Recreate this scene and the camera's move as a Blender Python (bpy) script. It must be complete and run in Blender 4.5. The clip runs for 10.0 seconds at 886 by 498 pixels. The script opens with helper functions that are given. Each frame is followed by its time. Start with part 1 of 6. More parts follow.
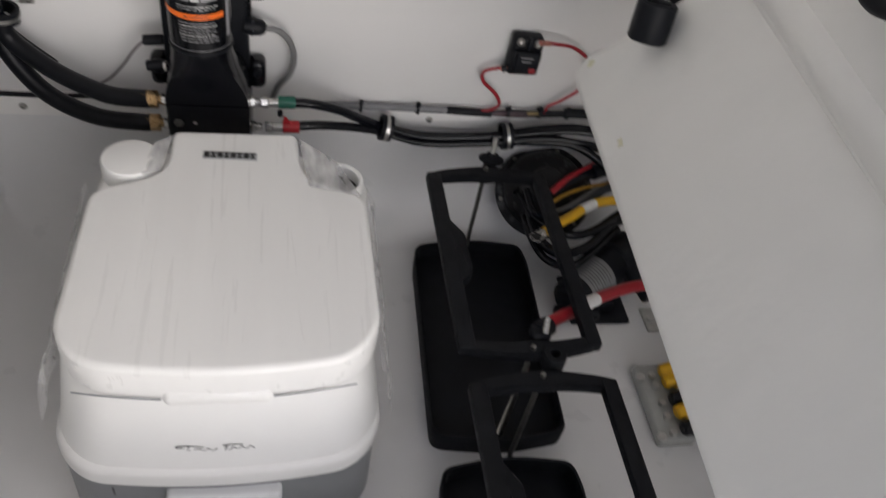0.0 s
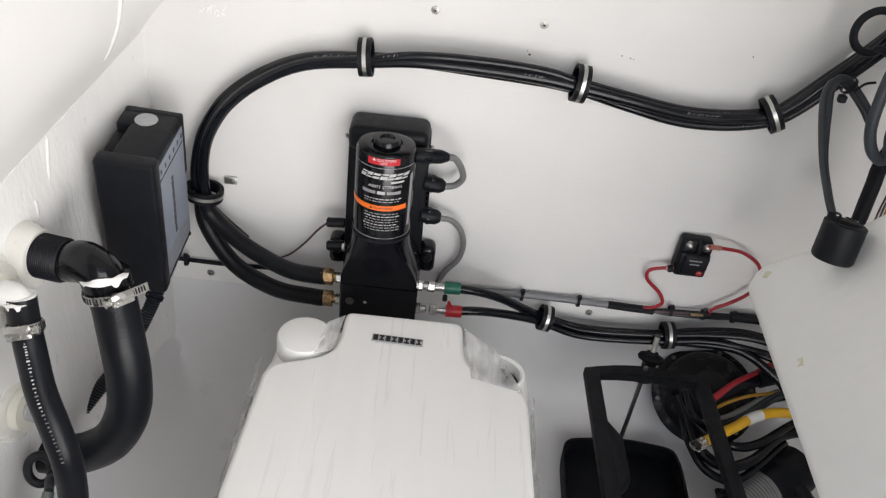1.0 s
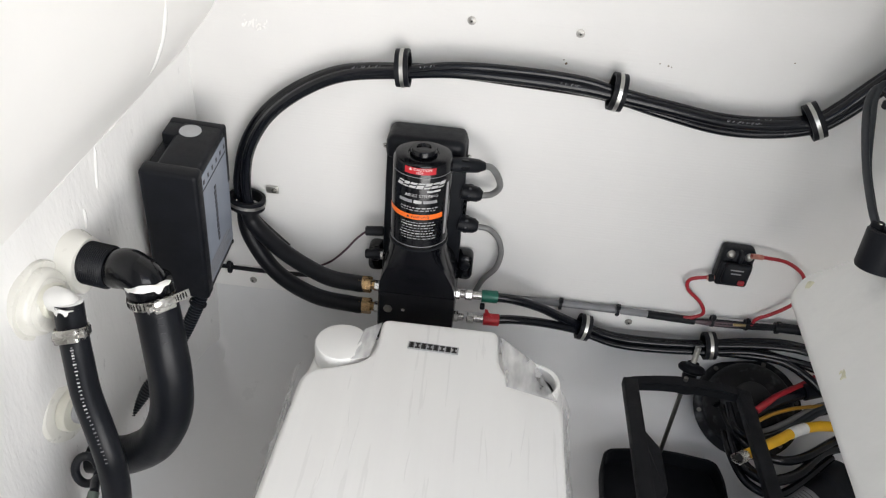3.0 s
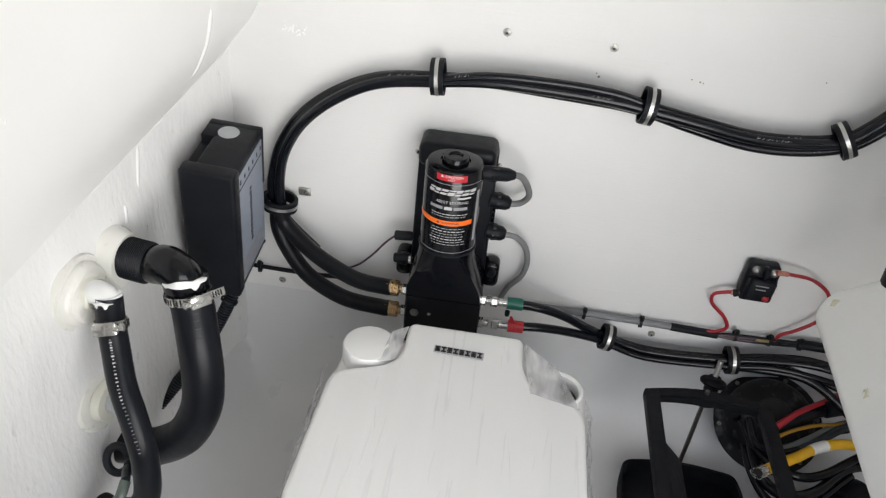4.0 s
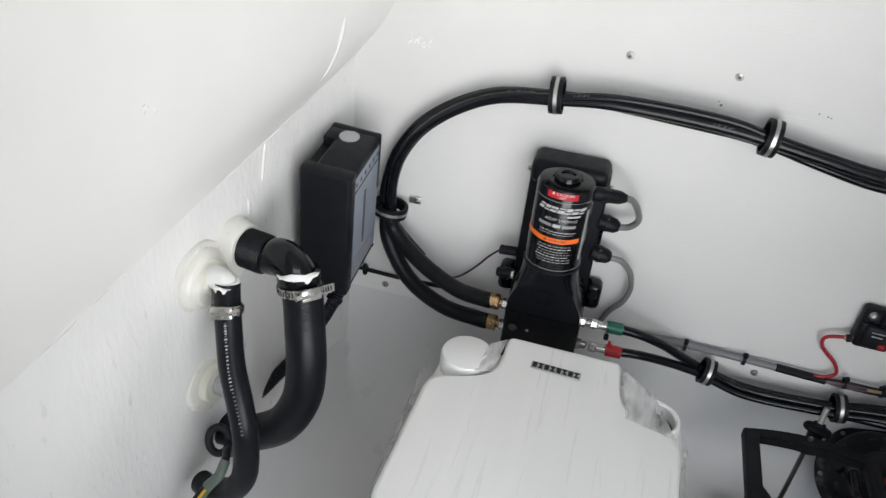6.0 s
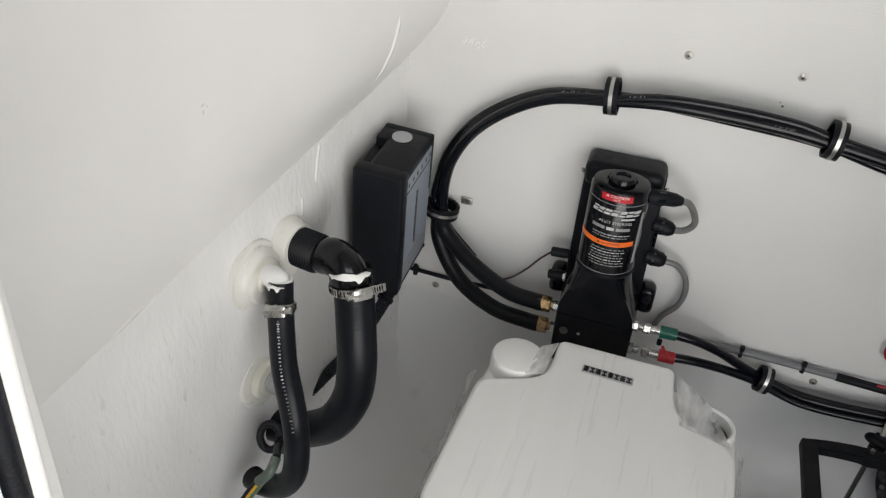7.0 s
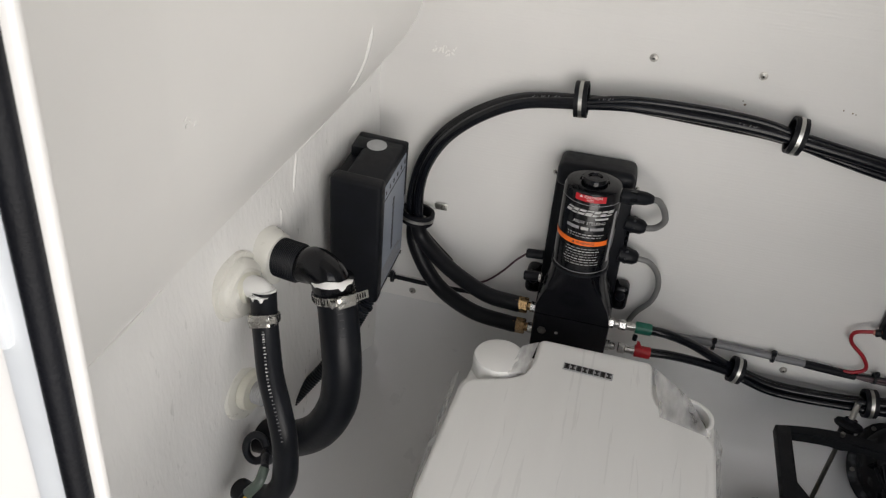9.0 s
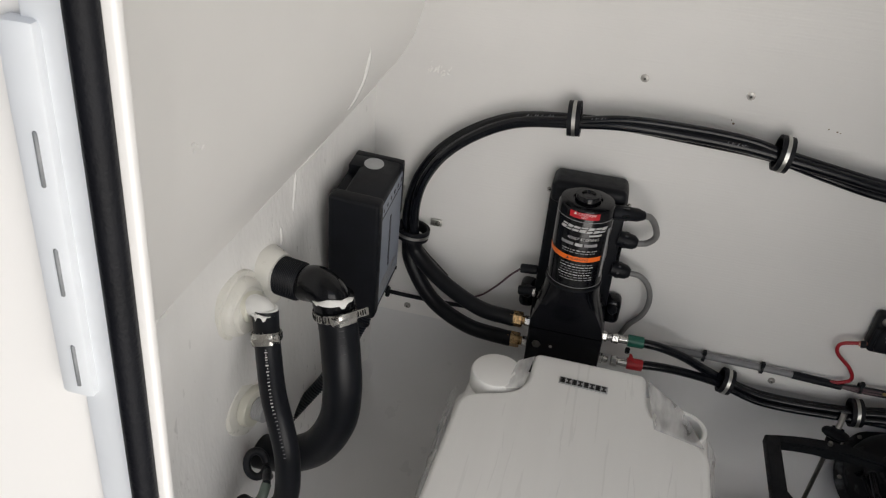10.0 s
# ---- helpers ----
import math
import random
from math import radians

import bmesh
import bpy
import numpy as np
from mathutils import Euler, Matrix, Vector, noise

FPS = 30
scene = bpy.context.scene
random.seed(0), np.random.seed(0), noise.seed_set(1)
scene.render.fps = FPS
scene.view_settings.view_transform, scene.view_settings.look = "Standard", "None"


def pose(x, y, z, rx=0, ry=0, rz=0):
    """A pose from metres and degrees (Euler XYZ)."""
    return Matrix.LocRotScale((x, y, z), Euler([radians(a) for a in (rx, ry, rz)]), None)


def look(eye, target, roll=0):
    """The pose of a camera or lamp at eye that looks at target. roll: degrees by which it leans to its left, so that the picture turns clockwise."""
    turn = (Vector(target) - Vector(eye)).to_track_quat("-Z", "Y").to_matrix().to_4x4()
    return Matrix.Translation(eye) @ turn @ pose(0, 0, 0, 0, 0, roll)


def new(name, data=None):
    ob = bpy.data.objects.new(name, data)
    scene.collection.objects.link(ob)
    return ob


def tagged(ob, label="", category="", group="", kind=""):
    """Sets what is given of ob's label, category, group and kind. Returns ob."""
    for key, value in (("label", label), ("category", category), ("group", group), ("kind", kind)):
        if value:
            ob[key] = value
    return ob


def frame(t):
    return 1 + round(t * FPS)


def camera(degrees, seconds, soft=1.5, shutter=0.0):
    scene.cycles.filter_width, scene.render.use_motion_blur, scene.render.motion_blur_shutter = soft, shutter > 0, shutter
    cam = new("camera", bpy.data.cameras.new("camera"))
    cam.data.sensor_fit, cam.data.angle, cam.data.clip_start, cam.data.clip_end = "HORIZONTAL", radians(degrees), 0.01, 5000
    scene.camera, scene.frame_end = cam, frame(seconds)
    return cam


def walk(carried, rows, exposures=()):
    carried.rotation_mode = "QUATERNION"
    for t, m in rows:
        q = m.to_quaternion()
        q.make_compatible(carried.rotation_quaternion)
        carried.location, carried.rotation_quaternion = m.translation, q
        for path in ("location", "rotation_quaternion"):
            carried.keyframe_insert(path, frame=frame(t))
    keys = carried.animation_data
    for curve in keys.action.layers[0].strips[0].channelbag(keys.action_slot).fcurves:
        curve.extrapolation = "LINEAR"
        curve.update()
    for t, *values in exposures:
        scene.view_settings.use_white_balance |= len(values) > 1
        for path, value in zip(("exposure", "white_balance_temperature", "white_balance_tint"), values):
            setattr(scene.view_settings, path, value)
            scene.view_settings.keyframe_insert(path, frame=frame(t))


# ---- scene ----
cam = camera(57.5, 10.0, soft=1.2, shutter=0.3)
PATH = [
    (0, (0.263, -1.001, 0.935), (0.651, 0.378, -0.461), 11.2),
    (0.2, (0.250, -0.993, 0.944), (0.542, 0.480, -0.376), 9.9),
    (0.3, (0.238, -0.991, 0.951), (0.459, 0.536, -0.321), 9.0),
    (0.5, (0.223, -0.978, 0.956), (0.364, 0.602, -0.261), 7.9),
    (1, (0.219, -0.971, 0.962), (0.271, 0.675, -0.172), 7.1),
    (1.5, (0.226, -0.969, 0.961), (0.264, 0.682, -0.166), 6.3),
    (2, (0.236, -0.966, 0.962), (0.247, 0.681, -0.172), 5.6),
    (2.5, (0.236, -0.969, 0.963), (0.199, 0.679, -0.17), 5.0),
    (4, (0.223, -0.99, 0.977), (0.105, 0.662, -0.144), 5.8),
    (4.5, (0.211, -0.998, 0.977), (0.05, 0.653, -0.14), 6.3),
    (5, (0.208, -1.002, 0.978), (-0.018, 0.651, -0.124), 5.5),
    (5.5, (0.213, -0.999, 0.982), (-0.053, 0.66, -0.102), 5.4),
    (6, (0.209, -1.009, 0.972), (-0.14, 0.627, -0.124), 6.2),
    (6.2, (0.208, -1.006, 0.96), (-0.184, 0.606, -0.157), 6.2),
    (7.5, (0.1995, -1.01, 0.975), (-0.2765, 0.593, -0.124), 4.5),
    (8, (0.1946, -1.017, 0.97), (-0.2754, 0.582, -0.136), 5.0),
    (8.5, (0.1955, -1.016, 0.973), (-0.2575, 0.59, -0.129), 4.8),
    (9, (0.1882, -1.027, 0.974), (-0.1898, 0.612, -0.108), 4.3),
    (9.5, (0.1688, -1.046, 0.987), (-0.1612, 0.613, -0.081), 4.7),
    (10, (0.171, -1.041, 0.993), (-0.169, 0.619, -0.071), 4.7),
]
walk(cam, [(t, look(eye, target, roll)) for t, eye, target, roll in PATH],
     [(0, -0.53, 6600, 14), (0.2, -0.13, 6580, 14), (0.5, 0.03, 6550, 13), (1, -0.03, 6500, 12), (1.5, 0.0, 6480, 12), (2.5, 0.02, 6450, 11), (4.0, -0.07, 6400, 10), (5.5, -0.29, 6300, 9), (6.0, -0.19, 6250, 9), (6.2, -0.23, 6300, 9), (7.5, -0.65, 6600, 10), (8.5, -0.74, 6650, 11), (9.5, -0.66, 6700, 11), (10, -0.89, 6700, 11)])


# ---- world, daylight and lamps ----
world = bpy.data.worlds.new("world")
scene.world = world
world.use_nodes = True
wn = world.node_tree
wn.nodes.clear()
sky = wn.nodes.new("ShaderNodeTexSky")
sky.sky_type, sky.sun_disc = "NISHITA", False
sky.sun_elevation, sky.sun_rotation = radians(50), radians(160)
wbg = wn.nodes.new("ShaderNodeBackground")
wbg.inputs["Strength"].default_value = 0.10
wout = wn.nodes.new("ShaderNodeOutputWorld")
wn.links.new(sky.outputs[0], wbg.inputs[0])
wn.links.new(wbg.outputs[0], wout.inputs[0])


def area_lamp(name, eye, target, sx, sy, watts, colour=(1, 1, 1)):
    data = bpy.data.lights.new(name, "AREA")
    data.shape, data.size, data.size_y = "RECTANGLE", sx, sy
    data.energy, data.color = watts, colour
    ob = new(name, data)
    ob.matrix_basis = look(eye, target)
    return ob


area_lamp("door_daylight", (1.86, -1.95, 0.85), (0.38, -0.13, 0.45), 4.4, 1.8, 124, (1.0, 0.975, 0.94))
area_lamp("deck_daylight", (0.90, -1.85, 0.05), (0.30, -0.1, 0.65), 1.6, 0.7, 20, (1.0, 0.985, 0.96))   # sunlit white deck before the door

# ---- materials ----


def rgb(c):
    return (c, c, c, 1) if isinstance(c, (int, float)) else (*c, 1)


def material(name, base, rough=0.5, metal=0.0, vary=0.0, vary_scale=8.0, bump=0.0, bump_scale=300.0, stretch=(1, 1, 1), coat=0.0,
             spec=0.5, rough_vary=0.0, stain=None, stain_amount=0.0, stain_scale=5.0):
    m = bpy.data.materials.new(name)
    m.use_nodes = True
    t = m.node_tree
    b = t.nodes["Principled BSDF"]
    b.inputs["Base Color"].default_value = rgb(base)
    b.inputs["Roughness"].default_value, b.inputs["Metallic"].default_value = rough, metal
    b.inputs["Coat Weight"].default_value = coat
    b.inputs["Specular IOR Level"].default_value = spec
    co = t.nodes.new("ShaderNodeTexCoord")
    mp = t.nodes.new("ShaderNodeMapping")
    mp.inputs["Scale"].default_value = stretch
    t.links.new(co.outputs["Object"], mp.inputs[0])

    def noise_at(scale, detail=4.0, source=mp):
        n = t.nodes.new("ShaderNodeTexNoise")
        n.inputs["Scale"].default_value, n.inputs["Detail"].default_value = scale, detail
        t.links.new(source.outputs[0 if source is mp else "Object"], n.inputs["Vector"])
        return n
    last = None
    if vary:
        n = noise_at(vary_scale, 6)
        r = t.nodes.new("ShaderNodeMapRange")
        r.inputs["From Min"].default_value, r.inputs["From Max"].default_value = 0.3, 0.7
        r.inputs["To Min"].default_value, r.inputs["To Max"].default_value = 1 - vary, 1 + vary
        t.links.new(n.outputs["Fac"], r.inputs["Value"])
        mix = t.nodes.new("ShaderNodeMix")
        mix.data_type, mix.blend_type = "RGBA", "MULTIPLY"
        mix.inputs["Factor"].default_value = 1.0
        mix.inputs["A"].default_value = rgb(base)
        t.links.new(r.outputs[0], mix.inputs["B"])
        last = mix.outputs["Result"]
    if stain is not None:
        n = noise_at(stain_scale, 8, co)
        r = t.nodes.new("ShaderNodeMapRange")
        r.inputs["From Min"].default_value, r.inputs["From Max"].default_value = 0.55, 0.75
        r.inputs["To Min"].default_value, r.inputs["To Max"].default_value = 0.0, stain_amount
        t.links.new(n.outputs["Fac"], r.inputs["Value"])
        mix = t.nodes.new("ShaderNodeMix")
        mix.data_type = "RGBA"
        t.links.new(r.outputs[0], mix.inputs["Factor"])
        if last:
            t.links.new(last, mix.inputs["A"])
        else:
            mix.inputs["A"].default_value = rgb(base)
        mix.inputs["B"].default_value = rgb(stain)
        last = mix.outputs["Result"]
    if last:
        t.links.new(last, b.inputs["Base Color"])
    if rough_vary:
        n = noise_at(vary_scale * 2.3, 5)
        r = t.nodes.new("ShaderNodeMapRange")
        r.inputs["From Min"].default_value, r.inputs["From Max"].default_value = 0.3, 0.7
        r.inputs["To Min"].default_value, r.inputs["To Max"].default_value = max(0.02, rough - rough_vary), rough + rough_vary
        t.links.new(n.outputs["Fac"], r.inputs["Value"])
        t.links.new(r.outputs[0], b.inputs["Roughness"])
    if bump:
        n = noise_at(bump_scale, 3)
        bp = t.nodes.new("ShaderNodeBump")
        bp.inputs["Strength"].default_value, bp.inputs["Distance"].default_value = bump, 0.002
        t.links.new(n.outputs["Fac"], bp.inputs["Height"])
        t.links.new(bp.outputs[0], b.inputs["Normal"])
    return m


def weave_material(name, base, rough):
    """Fibreglass gelcoat in which the cloth below prints through as fine level ribs."""
    m = material(name, base, rough, vary=0.03, vary_scale=5, rough_vary=0.08)
    t = m.node_tree
    b = t.nodes["Principled BSDF"]
    co = t.nodes.new("ShaderNodeTexCoord")
    wave = t.nodes.new("ShaderNodeTexWave")
    wave.wave_type, wave.bands_direction = "BANDS", "Z"
    wave.inputs["Scale"].default_value = 74
    wave.inputs["Distortion"].default_value = 2.6
    wave.inputs["Detail"].default_value = 3
    wave.inputs["Detail Scale"].default_value = 0.35
    mp = t.nodes.new("ShaderNodeMapping")
    mp.inputs["Scale"].default_value = (7, 7, 230)
    n1 = t.nodes.new("ShaderNodeTexNoise")
    n1.inputs["Scale"].default_value, n1.inputs["Detail"].default_value = 1.5, 5
    n2 = t.nodes.new("ShaderNodeTexNoise")
    n2.inputs["Scale"].default_value, n2.inputs["Detail"].default_value = 7.0, 3
    t.links.new(co.outputs["Object"], wave.inputs["Vector"])
    t.links.new(co.outputs["Object"], mp.inputs[0])
    t.links.new(mp.outputs[0], n1.inputs["Vector"])
    t.links.new(co.outputs["Object"], n2.inputs["Vector"])
    amount = t.nodes.new("ShaderNodeMath")
    amount.operation = "MULTIPLY"
    patch = t.nodes.new("ShaderNodeMapRange")
    patch.inputs["From Min"].default_value, patch.inputs["From Max"].default_value = 0.35, 0.75
    patch.inputs["To Min"].default_value, patch.inputs["To Max"].default_value = 0.02, 0.30
    t.links.new(wave.outputs["Fac"], amount.inputs[0])
    t.links.new(n2.outputs["Fac"], patch.inputs["Value"])
    t.links.new(patch.outputs[0], amount.inputs[1])
    add = t.nodes.new("ShaderNodeMath")
    add.operation = "ADD"
    t.links.new(amount.outputs[0], add.inputs[0])
    t.links.new(n1.outputs["Fac"], add.inputs[1])
    bp = t.nodes.new("ShaderNodeBump")
    bp.inputs["Strength"].default_value, bp.inputs["Distance"].default_value = 0.25, 0.0015
    t.links.new(add.outputs[0], bp.inputs["Height"])
    t.links.new(bp.outputs[0], b.inputs["Normal"])
    return m


WEAVE = weave_material("woven_gelcoat", (0.745, 0.737, 0.724), 0.45)
GEL_FLOOR = material("smooth_grey_gelcoat", (0.75, 0.75, 0.75), 0.32, vary=0.03, vary_scale=6, bump=0.05, bump_scale=14, rough_vary=0.06,
                     stain=(0.58, 0.58, 0.57), stain_amount=0.25, stain_scale=9)
GEL_BRUSH = material("brushed_gelcoat", (0.84, 0.835, 0.82), 0.32, vary=0.012, vary_scale=7, bump=0.46, bump_scale=22, stretch=(7, 7, 2.2), rough_vary=0.05)
GEL_GLINT = material("glossy_gelcoat_glint", (0.84, 0.835, 0.82), 0.16, vary=0.01, vary_scale=20)
FLANGE = material("gelcoated_flange", (0.78, 0.77, 0.715), 0.30, vary=0.03, vary_scale=30, bump=0.25, bump_scale=60, rough_vary=0.05)
GEL_UPPER = material("side_gelcoat", (0.84, 0.83, 0.81), 0.34, vary=0.012, vary_scale=4, bump=0.035, bump_scale=12, stretch=(3, 3, 2), rough_vary=0.04)
GEL_PANEL = material("matt_white_gelcoat", (0.83, 0.825, 0.80), 0.40, vary=0.02, vary_scale=7, bump=0.9, bump_scale=20, stretch=(1.0, 1.5, 1.0), rough_vary=0.08)
GLUE = material("yellowed_glue", (0.64, 0.62, 0.46), 0.4, vary=0.1, vary_scale=60, bump=0.3, bump_scale=200)
WHITE_PVC = material("white_pvc", (0.80, 0.80, 0.78), 0.3, vary=0.03, vary_scale=40, bump=0.05, bump_scale=120)
CREAM_PVC = material("cream_pvc", (0.74, 0.73, 0.64), 0.35, vary=0.05, vary_scale=40)
SEALANT = material("white_sealant", (0.88, 0.88, 0.86), 0.28, vary=0.03, vary_scale=50, bump=0.5, bump_scale=70)
LID_WHITE = material("film_covered_white_plastic", (0.80, 0.80, 0.785), 0.34, vary=0.012, vary_scale=16, bump=0.08, bump_scale=30, stretch=(3.0, 0.14, 1.0), rough_vary=0.10)
TOILET_WHITE = material("toilet_white_plastic", (0.80, 0.80, 0.785), 0.40, vary=0.012, vary_scale=12, bump=0.02, bump_scale=500)
TOILET_GREY = material("toilet_grey_plastic", (0.20, 0.21, 0.22), 0.35, vary=0.04, vary_scale=30, bump=0.04, bump_scale=600)
LATCH_WHITE = material("latch_pale_plastic", (0.70, 0.71, 0.72), 0.35, vary=0.02, vary_scale=30)
BLACK_MATT = material("black_moulded_plastic", (0.0056, 0.0066, 0.0094), 0.45, spec=0.22, vary=0.25, vary_scale=40, bump=0.15, bump_scale=900, rough_vary=0.08)
BLACK_GLOSS = material("gloss_black_paint", (0.0034, 0.0038, 0.0054), 0.17, spec=0.34, vary=0.2, vary_scale=60, rough_vary=0.06, bump=0.04, bump_scale=200)
RUBBER = material("black_rubber", (0.0056, 0.0062, 0.0088), 0.5, spec=0.20, vary=0.25, vary_scale=60, bump=0.15, bump_scale=700)
HOSE_BLACK = material("black_hose_jacket", (0.0046, 0.0054, 0.0080), 0.17, spec=0.33, vary=0.15, vary_scale=20, rough_vary=0.05, bump=0.02, bump_scale=200)
DRAIN_BLACK = material("matt_drain_hose", (0.0050, 0.0060, 0.0086), 0.36, spec=0.24, vary=0.2, vary_scale=30, rough_vary=0.06, bump=0.03, bump_scale=200)
HOSE_SLEEVE = material("black_hose_sleeve", (0.0048, 0.0054, 0.0074), 0.38, spec=0.20, vary=0.3, vary_scale=70, bump=0.1, bump_scale=500)
TRAY_BLACK = material("black_tray_plastic", (0.0050, 0.0058, 0.0078), 0.55, spec=0.20, vary=0.3, vary_scale=30, bump=0.3, bump_scale=900, rough_vary=0.08)
DUSTY_BLACK = material("dusty_black_rubber", (0.010, 0.010, 0.011), 0.55, spec=0.25, vary=0.3, vary_scale=50, stain=(0.11, 0.115, 0.12), stain_amount=0.8, stain_scale=55, bump=0.2, bump_scale=500)
DARK = material("dark_recess", (0.01, 0.01, 0.01), 0.8)
STEEL = material("stainless_steel", (0.56, 0.55, 0.525), 0.24, 1.0, vary=0.08, vary_scale=150, rough_vary=0.08)
ZINC = material("zinc_strip", (0.50, 0.50, 0.48), 0.38, 1.0, vary=0.12, vary_scale=120, rough_vary=0.1)
BRASS = material("brass", (0.42, 0.28, 0.14), 0.28, 1.0, vary=0.12, vary_scale=120, rough_vary=0.1)
GREY_CABLE = material("grey_cable_jacket", (0.17, 0.17, 0.17), 0.42, vary=0.08, vary_scale=80)
BLUEGREY_CABLE = material("blue_grey_cable_jacket", (0.030, 0.038, 0.047), 0.40, vary=0.1, vary_scale=70)
DARK_CORD = material("dark_slate_cable_jacket", (0.012, 0.015, 0.020), 0.42, vary=0.1, vary_scale=70)
GREY_CONDUIT = material("grey_conduit", (0.18, 0.18, 0.19), 0.45, vary=0.08, vary_scale=80)
RED_WIRE = material("red_wire_jacket", (0.31, 0.011, 0.020), 0.35, vary=0.1, vary_scale=90)
RED_TAPE = material("red_shrink_sleeve", (0.46, 0.014, 0.022), 0.4, vary=0.08, vary_scale=90)
GREEN_TAPE = material("green_shrink_sleeve", (0.007, 0.12, 0.08), 0.4, vary=0.08, vary_scale=90)
YELLOW_WIRE = material("yellow_cable_jacket", (0.72, 0.40, 0.014), 0.38, vary=0.08, vary_scale=80)
PURPLE_WIRE = material("brown_wire_jacket", (0.055, 0.022, 0.032), 0.4, vary=0.1, vary_scale=80)
GREEN_WIRE = material("green_wire_jacket", (0.10, 0.16, 0.08), 0.4, vary=0.1, vary_scale=80)
GREEN_SLEEVE = material("grey_green_shrink_sleeve", (0.10, 0.13, 0.11), 0.35, vary=0.15, vary_scale=70)
NAVY_LOOM = material("navy_split_loom", (0.006, 0.008, 0.014), 0.4, vary=0.15, vary_scale=60)
ORANGE = material("orange_print", (0.85, 0.16, 0.015), 0.45, vary=0.05, vary_scale=120)
RED_LABEL = material("red_label", (0.48, 0.012, 0.022), 0.4, vary=0.05, vary_scale=120)
PRINT_WHITE = material("white_print", (0.72, 0.72, 0.71), 0.45, vary=0.05, vary_scale=160)
PRINT_GREY = material("grey_print", (0.26, 0.26, 0.27), 0.45, vary=0.1, vary_scale=160)
PRINT_FAINT = material("worn_grey_print", (0.055, 0.055, 0.06), 0.45, vary=0.2, vary_scale=160)
PRINT_PALE = material("pale_print", (0.46, 0.46, 0.46), 0.4, vary=0.1, vary_scale=160)
DULL_STEEL = material("dull_steel", (0.40, 0.39, 0.37), 0.42, 1.0, vary=0.15, vary_scale=200, rough_vary=0.1)
PINK_CRIMP = material("pinkish_crimp_sleeve", (0.42, 0.17, 0.13), 0.32, vary=0.25, vary_scale=160)
OCHRE_WIRE = material("ochre_wire_jacket", (0.33, 0.17, 0.015), 0.4, vary=0.1, vary_scale=80)
DULL_YELLOW = material("dull_yellow_sleeve", (0.26, 0.19, 0.07), 0.5, vary=0.3, vary_scale=160)
DARK_STEEL = material("dull_dark_steel", (0.22, 0.215, 0.20), 0.38, 1.0, vary=0.15, vary_scale=200, rough_vary=0.1)
PRINT_DARK = material("dark_print", (0.03, 0.03, 0.035), 0.45, vary=0.1, vary_scale=160)
LABEL_BLUEGREY = material("blue_grey_label", (0.26, 0.29, 0.35), 0.38, vary=0.05, vary_scale=50)
PUMP_LABEL = material("grey_pump_label", (0.24, 0.245, 0.25), 0.5, vary=0.12, vary_scale=60)
LABEL_GREY = material("pale_grey_sticker", (0.42, 0.43, 0.44), 0.45, vary=0.05, vary_scale=90)
LOGO_BLACK = material("black_logo", (0.015, 0.015, 0.015), 0.35, vary=0.1, vary_scale=200)
FRAME_PAINT = material("pale_blue_white_frame_paint", (0.74, 0.77, 0.80), 0.3, vary=0.02, vary_scale=60)
SPECK = material("dried_resin", (0.16, 0.12, 0.08), 0.5, vary=0.2, vary_scale=300)
CLEAR_BLOCK = material("translucent_grey_plastic", (0.38, 0.39, 0.37), 0.25, vary=0.05, vary_scale=60)


def film_material(name="clear_plastic_film", low=0.04, high=0.38, start=0.35, streak=(1.0, 0.35, 0.35), scale=95, tint=0.96):
    m = bpy.data.materials.new(name)
    m.use_nodes = True
    t = m.node_tree
    t.nodes.clear()
    out = t.nodes.new("ShaderNodeOutputMaterial")
    tr = t.nodes.new("ShaderNodeBsdfTransparent")
    tr.inputs[0].default_value = (tint, tint, tint, 1)
    gl = t.nodes.new("ShaderNodeBsdfPrincipled")
    gl.inputs["Base Color"].default_value = (0.75, 0.75, 0.75, 1)
    gl.inputs["Roughness"].default_value = 0.12
    co = t.nodes.new("ShaderNodeTexCoord")
    mp = t.nodes.new("ShaderNodeMapping")
    mp.inputs["Scale"].default_value = streak
    n = t.nodes.new("ShaderNodeTexNoise")
    n.inputs["Scale"].default_value, n.inputs["Detail"].default_value = scale, 5
    r = t.nodes.new("ShaderNodeMapRange")
    r.inputs["From Min"].default_value, r.inputs["From Max"].default_value = start, 0.75
    r.inputs["To Min"].default_value, r.inputs["To Max"].default_value = low, high
    bp = t.nodes.new("ShaderNodeBump")
    bp.inputs["Strength"].default_value, bp.inputs["Distance"].default_value = 0.9, 0.003
    mix = t.nodes.new("ShaderNodeMixShader")
    t.links.new(co.outputs["Object"], mp.inputs[0])
    t.links.new(mp.outputs[0], n.inputs["Vector"])
    t.links.new(n.outputs["Fac"], r.inputs["Value"])
    t.links.new(n.outputs["Fac"], bp.inputs["Height"])
    t.links.new(bp.outputs[0], gl.inputs["Normal"])
    t.links.new(r.outputs[0], mix.inputs[0])
    t.links.new(tr.outputs[0], mix.inputs[1])
    t.links.new(gl.outputs[0], mix.inputs[2])
    t.links.new(mix.outputs[0], out.inputs[0])
    return m


FILM = film_material(low=0.10, high=0.62)
FILM_FOLD = film_material("folded_clear_film", 0.30, 0.85, 0.40, (1.0, 0.30, 0.40), 60)
CREASE = material("white_film_crease", (0.80, 0.80, 0.785), 0.18, vary=0.01, vary_scale=40)

# ---- mesh helpers ----


